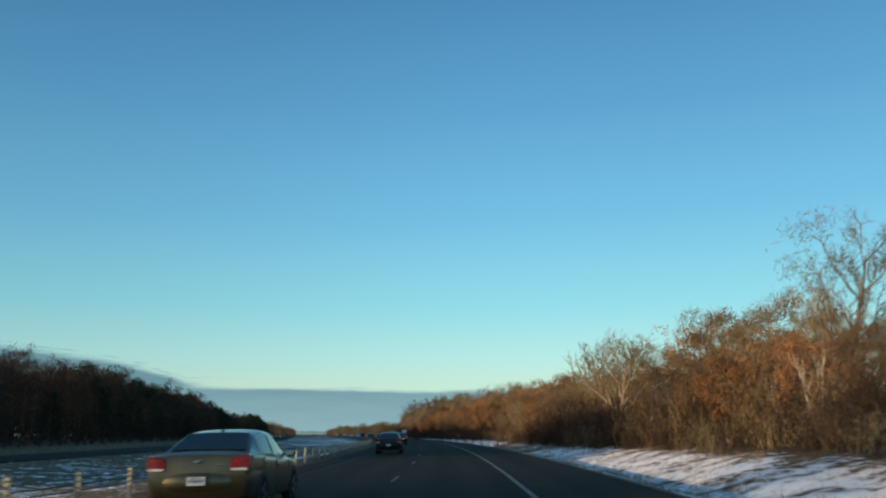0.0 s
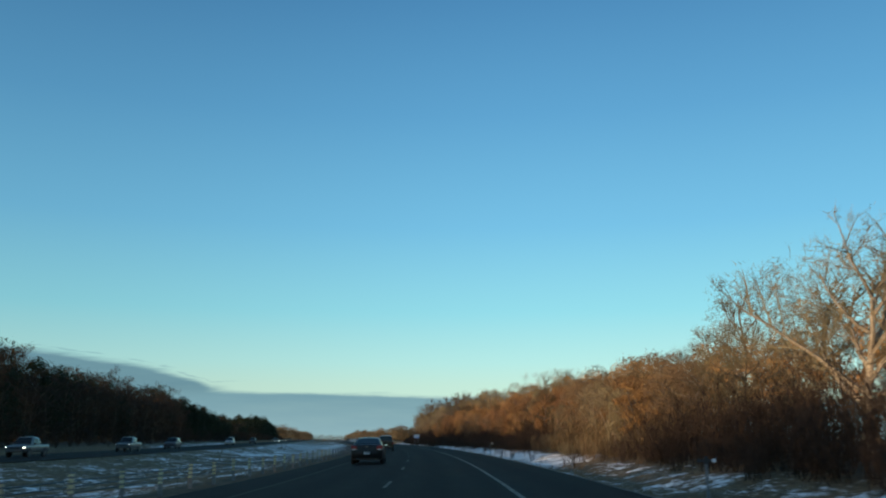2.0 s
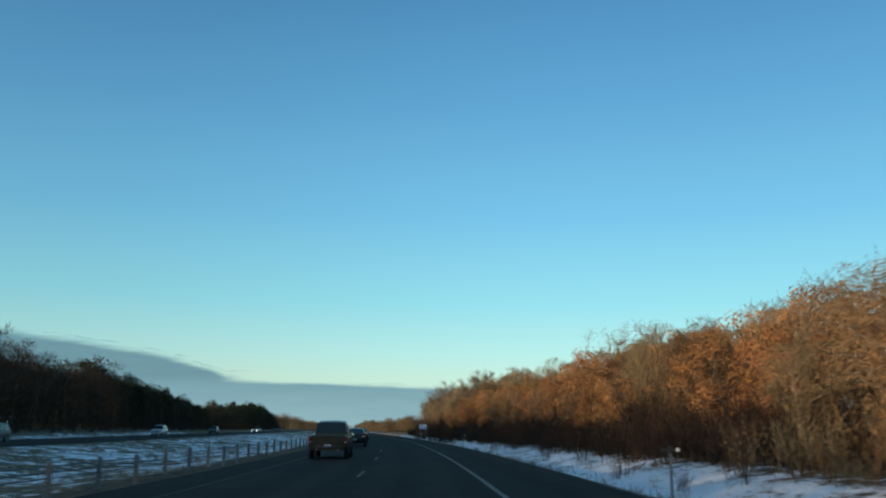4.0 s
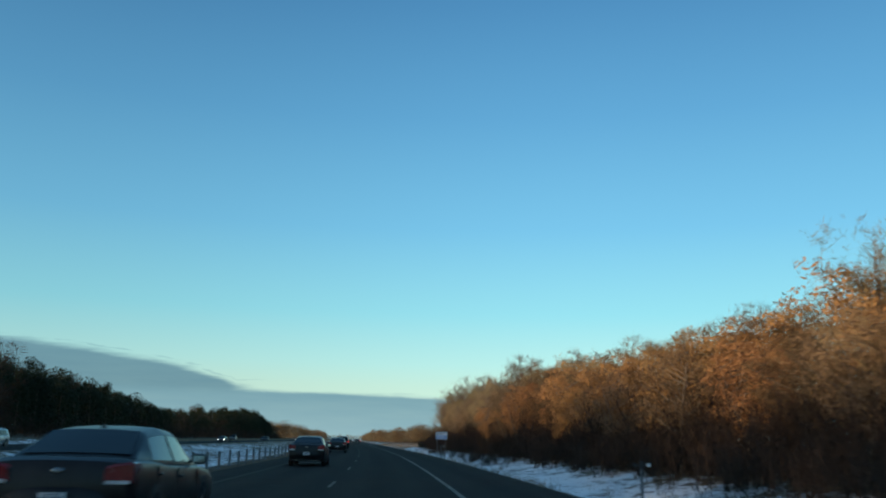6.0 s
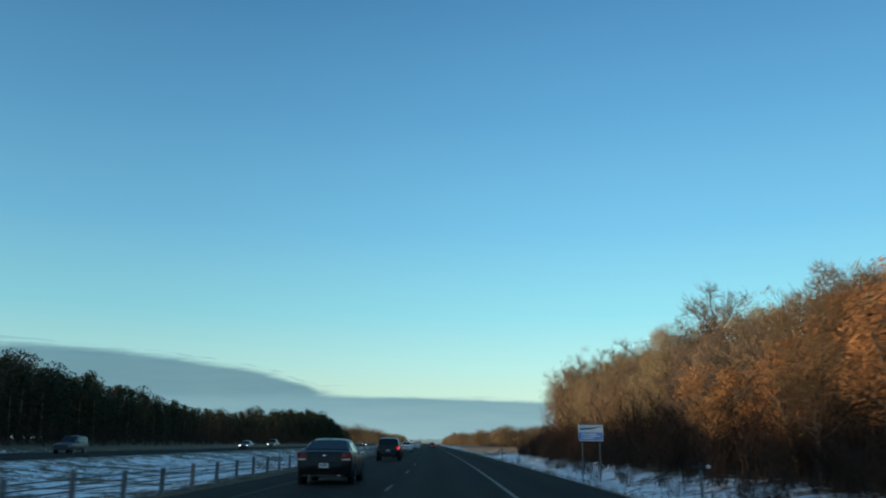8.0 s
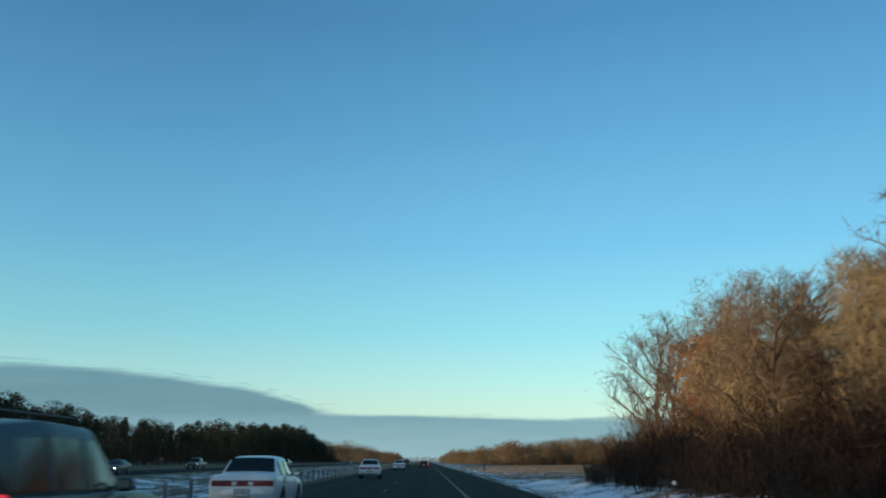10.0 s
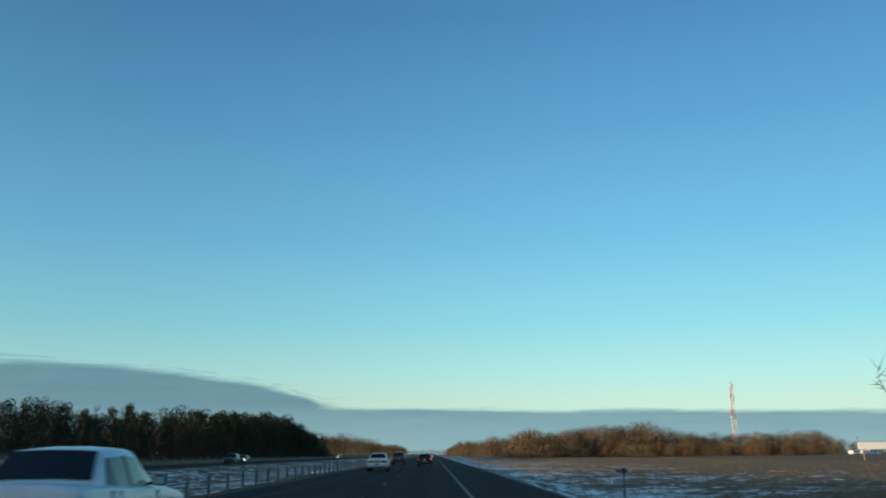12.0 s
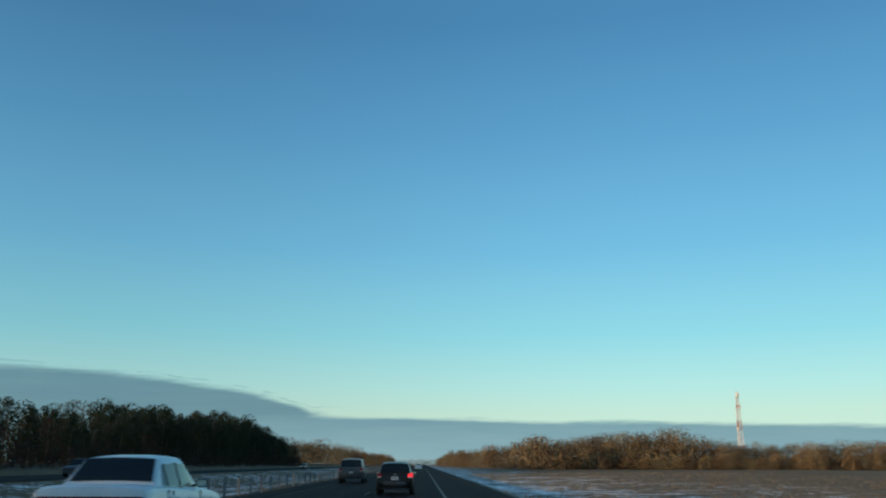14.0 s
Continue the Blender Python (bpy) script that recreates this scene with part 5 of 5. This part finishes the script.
sedan = vehicle("sedan", "dark olive metallic four-door sedan driving in the passing lane", "car", OLIVE_PAINT, SEDAN_BODY, SEDAN_HOUSE, [(0.56, 0.89, 0.80, 1.05)], (0.98, 3.85), 0.335,
                panes=((1.02, 2.05), (2.13, 3.3)), plate=(0.62, -0.05), badge=(0.94, -0.012), bumper=(0.40, 0.78, OLIVE_PAINT), script=(0.30, 0.50, 0.885), nub=True, pillar=(0.10, 0.06))
# The olive sedan's shaded copy: near-black paint stands in for the shade.
shaded_sedan = vehicle("sedan", "olive four-door sedan driving in the passing lane, painted near-black for shade", "car", DARK_PAINT, SEDAN_BODY, SEDAN_HOUSE, [(0.56, 0.89, 0.80, 1.05)], (0.98, 3.85), 0.335,
                      panes=((1.02, 2.05), (2.13, 3.3)), plate=(0.62, -0.05), badge=(0.94, -0.012), bumper=(0.40, 0.78, DARK_PAINT), nub=True, pillar=(0.10, 0.06))
white_sedan = vehicle("sedan", "old white four-door sedan with a dark red lamp bar", "car", WHITE_PAINT, OLD_BODY, OLD_HOUSE, [], (0.95, 3.6), 0.31,
                      panes=((0.98, 1.22), (1.28, 1.86), (1.94, 2.88)), plate=(0.55, -0.03), bumper=(0.40, 0.66, WHITE_PAINT), bar=(0.76, 0.70, 0.84), pillar=(0.08, 0.05))
hatch = vehicle("hatchback", "dark compact hatchback in the passing lane", "car", DARK_PAINT, HATCH_BODY, HATCH_HOUSE, [(0.60, 0.83, 0.80, 1.0)], (0.75, 3.35), 0.31,
                panes=((0.62, 1.30), (1.38, 2.1), (2.18, 2.75)), plate=(0.76, -0.012), badge=(0.93, -0.01), bumper=(0.38, 0.66, GREY_PAINT), lit_rear=True)
suv = vehicle("suv", "boxy near-black sport utility vehicle in the passing lane", "car", DARK_PAINT, SUV_BODY, SUV_HOUSE, [(0.70, 0.89, 0.88, 1.12)], (0.9, 3.75), 0.37,
              panes=((0.45, 1.25), (1.35, 2.1), (2.2, 2.95)), plate=(0.80, -0.012), bumper=(0.46, 0.70, BLACK), lit_rear=True, rails=True)
van = vehicle("suv", "charcoal sport utility vehicle following the other traffic", "car", GREY_PAINT, SUV_BODY, SUV_HOUSE, [(0.70, 0.89, 0.88, 1.12)], (0.9, 3.75), 0.37,
              panes=((0.45, 1.25), (1.35, 2.1), (2.2, 2.95)), plate=(0.80, -0.012), bumper=(0.46, 0.70, GREY_PAINT))
tan_truck = vehicle("pickup_truck", "dark bronze pickup truck in the passing lane", "truck", TAN_PAINT, TRUCK_BODY, TRUCK_HOUSE, [(0.80, 0.93, 0.80, 1.08)], (1.15, 4.6), 0.39,
                    panes=((2.15, 2.7), (2.8, 3.65)), plate=(0.62, -0.02), bed=(0.12, 1.9, 0.80, 1.12), bumper=(0.48, 0.68, BLACK))
silver_truck = vehicle("pickup_truck", "dark pewter pickup truck with lit headlamps on the oncoming carriageway", "truck", PEWTER_PAINT, TRUCK_BODY, TRUCK_HOUSE, [(0.80, 0.93, 0.80, 1.08)], (1.15, 4.6), 0.39,
                       panes=((2.15, 2.7), (2.8, 3.65)), plate=(0.62, -0.02), bed=(0.12, 1.9, 0.80, 1.12), bumper=(0.48, 0.68, CHROME), lit_front=True)
dark_suv = vehicle("suv", "dark sport utility vehicle on the oncoming carriageway", "car", GREY_PAINT, SUV_BODY, SUV_HOUSE, [(0.70, 0.89, 0.88, 1.12)], (0.9, 3.75), 0.37,
                   panes=((0.45, 1.25), (1.35, 2.1), (2.2, 2.95)), plate=(0.80, -0.012), bumper=(0.46, 0.70, GREY_PAINT))
lit_car = vehicle("sedan", "oncoming dark sedan with headlamps lit", "car", GREY_PAINT, SEDAN_BODY, SEDAN_HOUSE, [(0.50, 0.87, 0.80, 0.97)], (0.98, 3.85), 0.335,
                  panes=((1.02, 2.05), (2.13, 3.3)), plate=(0.60, -0.03), lit_front=True)
far_white = vehicle("sedan", "white sedan far ahead on the straight", "car", WHITE_PAINT, SEDAN_BODY, SEDAN_HOUSE, [(0.50, 0.87, 0.80, 0.97)], (0.98, 3.85), 0.335,
                    panes=((1.02, 2.05), (2.13, 3.3)), plate=(0.60, -0.03))
silver_suv = vehicle("suv", "silver sport utility vehicle on the oncoming carriageway", "car", SILVER_PAINT, SUV_BODY, SUV_HOUSE, [(0.70, 0.89, 0.88, 1.12)], (0.9, 3.75), 0.37,
                     panes=((0.45, 1.25), (1.35, 2.1), (2.2, 2.95)), plate=(0.80, -0.012), bumper=(0.46, 0.70, GREY_PAINT), rails=True)
PASSING, OWN, ONCOMING = -4.15, -0.25, -37.6
sedan.set(along(15.6, PASSING - 0.33, size=1.04))
for s in (62.5, 112.0, 194.0, 228.5, 273.5):
    shaded_sedan.set(along(s, PASSING + 0.03, size=1.03))
tan_truck.set(along(164, PASSING))
suv.set(along(312, PASSING))
white_sedan.set(along(328.0, -4.6, size=1.07))
white_sedan.set(along(376.5, -4.48, 0, 2.0, 1.07))
white_sedan.set(along(440.6, -4.22, size=1.07))
hatch.set(along(468.0, -0.45))
van.set(along(492, PASSING - 0.3))
far_white.set(along(640, OWN))
silver_truck.set(along(148, ONCOMING, 0, 180))
silver_truck.set(along(180, ONCOMING + 0.2, 0, 180))
dark_suv.set(along(207, ONCOMING - 0.2, 0, 180))
silver_suv.set(along(274, ONCOMING, 0, 180))
dark_suv.set(along(336, ONCOMING, 0, 180))
lit_car.set(along(405, ONCOMING + 3.4, 0, 180))
silver_truck.set(along(452, ONCOMING, 0, 180))
lit_car.set(along(545, ONCOMING, 0, 180))
dark_suv.set(along(520, ONCOMING + 3.4, 0, 180))
lit_car.set(along(690, ONCOMING + 3.4, 0, 180))


# ---------------------------------------------------------------- roadside signs and markers
def road_sign(s, d):
    root = thing("road_sign", "weathered blue and white sign on two steel posts", "sign")
    z = ground_z(s, d)
    root.matrix_basis = along(s, d, z, -4)
    for x in (-0.52, 0.52):
        m = Mesh()
        m.rings([[(x - 0.035, -0.02, h), (x + 0.035, -0.02, h), (x + 0.035, 0.02, h), (x + 0.02, 0.02, h), (x + 0.02, -0.008, h), (x - 0.02, -0.008, h), (x - 0.02, 0.02, h), (x - 0.035, 0.02, h)] for h in (-0.5, 2.5 - z)])
        part("post", m, GALV, root)
    m = Mesh()
    m.box(-0.73, 0.73, -0.035, -0.022, 1.60 - z, 2.54 - z, bevel=0.004)
    board = part("board", m, SIGN_WHITE, root)
    m = Mesh()
    m.box(-0.70, 0.70, -0.039, -0.034, 1.63 - z, 2.10 - z)
    part("blue_field", m, SIGN_BLUE, board, "blue lower field")
    m = Mesh()
    m.rings([[(-0.62, -0.0385, 2.24 - z), (-0.62, -0.0385, 2.34 - z)], [(0.05, -0.0385, 2.29 - z), (0.05, -0.0385, 2.37 - z)], [(0.58, -0.0385, 2.42 - z), (0.58, -0.0385, 2.46 - z)]], closed=False)
    part("dark_stripe", m, BLACK, board, "dark curved stripe")
    m = Mesh()
    for row, (x0, x1) in enumerate(((-0.58, 0.32), (-0.58, 0.52), (-0.58, 0.12))):
        m.box(x0, x1, -0.043, -0.038, 1.97 - z - 0.12 * row, 2.03 - z - 0.12 * row)
    part("text_bars", m, SIGN_WHITE, board, kind="stuff")


def delineator():
    root = thing("delineator_post", "slim steel marker post with two small round reflectors", "marker post", "marker posts")
    m = Mesh()
    m.rings([[(-0.03, -0.015, h), (0.03, -0.015, h), (0.03, 0.015, h), (0.018, 0.0, h), (-0.018, 0.0, h), (-0.03, 0.015, h)] for h in (-0.5, 1.22)])
    part("post", m, GALV, root)
    m = Mesh()
    m.box(-0.20, 0.20, -0.022, -0.014, 1.12, 1.17, bevel=0.003)
    m.box(-0.05, 0.05, -0.030, -0.012, 1.07, 1.24, bevel=0.006)
    part("bracket", m, BLACK, root, "dark crosswise bracket")
    for x, face in ((-0.17, BLACK), (0.17, SIGN_WHITE)):
        m = Mesh()
        m.lathe([(-0.04, 0.002), (-0.04, 0.036), (-0.026, 0.045), (-0.022, 0.03)], (x, 0, 1.15), "y", 14)
        part("reflector", m, face, root, "round white reflector" if face is SIGN_WHITE else "dark back of a reflector")
    return Stock(root)


road_sign(296, 8.8)
marker = delineator()
for s in (80.5, 141.5, 203, 264, 325, 390):
    marker.set(along(s, 5.75, ground_z(s, 5.75), random.uniform(-5, 5)))


# ---------------------------------------------------------------- the field: mast, houses, poles, board
def radio_mast(s, d, tall=90.0):
    root = thing("radio_mast", "red and white lattice radio mast with white antenna drums", "tower")
    root.matrix_basis = along(s, d, 0)
    bays = 14
    for k in range(bays):
        m = Mesh()
        z0, z1 = tall * k / bays, tall * (k + 1) / bays
        r0, r1 = 5.4 * (1 - 0.66 * k / bays), 5.4 * (1 - 0.66 * (k + 1) / bays)
        legs = [math.radians(90 + 120 * q) for q in range(3)]
        for q in range(3):
            a, b = legs[q], legs[(q + 1) % 3]
            m.tube([(r0 * math.cos(a), r0 * math.sin(a), z0), (r1 * math.cos(a), r1 * math.sin(a), z1)], [0.34, 0.34], 5)
            m.tube([(r0 * math.cos(a), r0 * math.sin(a), z0), (r1 * math.cos(b), r1 * math.sin(b), z1)], [0.22, 0.22], 4)
            m.tube([(r0 * math.cos(b), r0 * math.sin(b), z0), (r1 * math.cos(a), r1 * math.sin(a), z1)], [0.22, 0.22], 4)
            m.tube([(r0 * math.cos(a), r0 * math.sin(a), z0), (r0 * math.cos(b), r0 * math.sin(b), z0)], [0.22, 0.22], 4)
        part("lattice_bay", m, MAST_RED if k in (2, 3, 7, 8, 11) else MAST_WHITE, root)
    for z, r, off in ((tall - 1, 1.9, 0.6), (tall - 5, 1.5, -1.8), (tall - 17, 1.6, 2.0), (tall - 19.5, 1.3, -2.2), (tall * 0.52, 1.7, -2.4), (tall * 0.40, 1.8, -1.6)):
        m = Mesh()
        m.lathe([(-0.9, r * 0.9), (-0.6, r), (0.5, r), (0.8, r * 0.5)], (off, -2.0, z), "y", 14)
        part("antenna_drum", m, MAST_WHITE, root, "white antenna drum", smooth=True)
    m = Mesh()
    for q in range(6):
        a = q * math.pi / 3
        m.box(1.3 * math.cos(a) - 0.18, 1.3 * math.cos(a) + 0.18, 1.3 * math.sin(a) - 0.18, 1.3 * math.sin(a) + 0.18, tall - 1, tall + 3.5, bevel=0.05)
    part("panel_array", m, MAST_WHITE, root, "white panel antennas")


def farmhouse(s, d, label, wide, deep, wall, ridge, turn):
    root = thing("house", label, "house", "farm buildings")
    root.matrix_basis = along(s, d, ground_z(s, d), turn)
    m = Mesh()
    m.rings([[(-wide / 2, y, -0.5), (wide / 2, y, -0.5), (wide / 2, y, wall), (0, y, ridge - 0.12), (-wide / 2, y, wall)] for y in (-deep / 2, deep / 2)])
    w_ = part("wall", m, HOUSE_WHITE, root)
    m = Mesh()
    for side in (-1, 1):
        e, o = wide / 2 + 0.4, 0.3
        m.rings([[(side * e, y, wall - 0.2), (side * e, y, wall - 0.05), (0, y, ridge + 0.12), (0, y, ridge - 0.06)] for y in (-deep / 2 - o, deep / 2 + o)])
    part("roof", m, ROOF_GREY, root)
    for x in np.arange(-wide / 2 + 1.6, wide / 2 - 1, 2.6):
        win = Mesh()
        win.box(x - 0.5, x + 0.5, -deep / 2 - 0.03, -deep / 2 + 0.05, 1.0, 2.3)
        pane = part("window", win, GLASS, root)
        fr = Mesh()
        fr.box(x - 0.6, x + 0.6, -deep / 2 - 0.06, -deep / 2 + 0.02, 2.3, 2.42)
        fr.box(x - 0.6, x + 0.6, -deep / 2 - 0.08, -deep / 2 + 0.02, 0.88, 1.0)
        part("frame", fr, MAST_WHITE, pane)
    dr = Mesh()
    dr.box(-0.5, 0.5, -deep / 2 - 0.025, -deep / 2 + 0.05, 0.0, 2.05)
    part("door", dr, POLE_WOOD, root)


def utility_pole(s, d, tall):
    root = thing("utility_pole", "weathered wooden utility pole with a crossarm", "pole", "utility poles")
    root.matrix_basis = along(s, d, ground_z(s, d), 20)
    m = Mesh()
    m.tube([(0, 0, -0.6), (0, 0, tall * 0.5), (0.05, 0, tall)], [0.30, 0.26, 0.2], 8, caps=True)
    pole = part("pole", m, POLE_WOOD, root, smooth=True)
    m = Mesh()
    m.box(-1.3, 1.3, -0.16, -0.02, tall - 0.9, tall - 0.72, bevel=0.02)
    part("crossarm", m, POLE_WOOD, root)
    for x in (-1.1, 0.55, 1.15):
        m = Mesh()
        m.lathe([(0, 0.05), (0.06, 0.09), (0.16, 0.07), (0.2, 0.03)], (x, -0.09, tall - 0.72), "z", 8)
        part("insulator", m, MAST_WHITE, root)


def billboard(s, d):
    root = thing("billboard", "long white roadside board on steel posts in the field", "sign")
    root.matrix_basis = along(s, d, ground_z(s, d), -14)
    m = Mesh()
    m.box(-3.1, 3.1, -0.1, 0.1, 2.0, 3.35, bevel=0.02)
    board = part("board", m, SIGN_WHITE, root)
    m = Mesh()
    for z in (1.96, 3.35):
        m.box(-3.14, 3.14, -0.13, 0.13, z, z + 0.06)
    part("frame", m, GALV, board)
    for x in (-2.1, 2.1):
        m = Mesh()
        m.box(x - 0.11, x + 0.11, 0.1, 0.3, -0.6, 3.2, bevel=0.02)
        part("post", m, POLE_WOOD, root)


radio_mast(366 + 1150, 400)
farmhouse(968, 303, "small white farmhouse with a grey gable roof across the field", 11, 8, 3.0, 5.6, 24)
farmhouse(962, 289, "low white outbuilding beside the farmhouse", 6, 5, 2.4, 3.6, 10)
utility_pole(960, 291, 11.5)
utility_pole(900, 330, 11.0)
billboard(530, 84)


# ---------------------------------------------------------------- dry grass along the verges and in the field
def dry_grass():
    rng = random.Random(9)
    near, field = Mesh(), Mesh()

    def tuft(mesh, s, d, tall, n):
        p = spot(s, d, ground_z(s, d) - 0.04)
        for _ in range(n):
            a = p + Vector((rng.gauss(0, 0.12), rng.gauss(0, 0.12), 0))
            b = a + Vector((rng.gauss(0, 0.4), rng.gauss(0, 0.4), 1)).normalized() * tall * rng.uniform(0.5, 1.1)
            blade(mesh, a, b, 0.014 + 0.012 * tall, rng)

    for _ in range(3600):
        s = rng.uniform(-5, 480)
        if noise.noise((s * 0.12, 7.0, 0)) > -0.1 or rng.random() < 0.4:
            tuft(near, s, 5.3 + abs(rng.gauss(0, 1)) * 3.2, rng.uniform(0.18, 0.5), 6)
    for _ in range(1500):
        tuft(near, rng.uniform(15, 75), 6.2 + 6.5 * rng.random(), rng.uniform(0.12, 0.34), 5)
    for _ in range(3000):
        s = rng.uniform(-5, 520)
        tuft(near, s, -8.0 - rng.random() ** 1.4 * 21, rng.uniform(0.15, 0.4), 5)
    for _ in range(5200):
        s = rng.uniform(392, 640)
        tuft(field, s, 12 + 60 * rng.random() ** 1.6, rng.uniform(0.2, 0.55), 7)
    for mesh, name, label in ((near, "verge_grass", "dry straw-coloured grass tufts poking through the snow"), (field, "field_grass", "tall dry tan grass in the open field")):
        tagged(new(name, mesh.data(name, STRAW if mesh is near else FIELD_STRAW)), label, "grass", kind="stuff")


dry_grass()
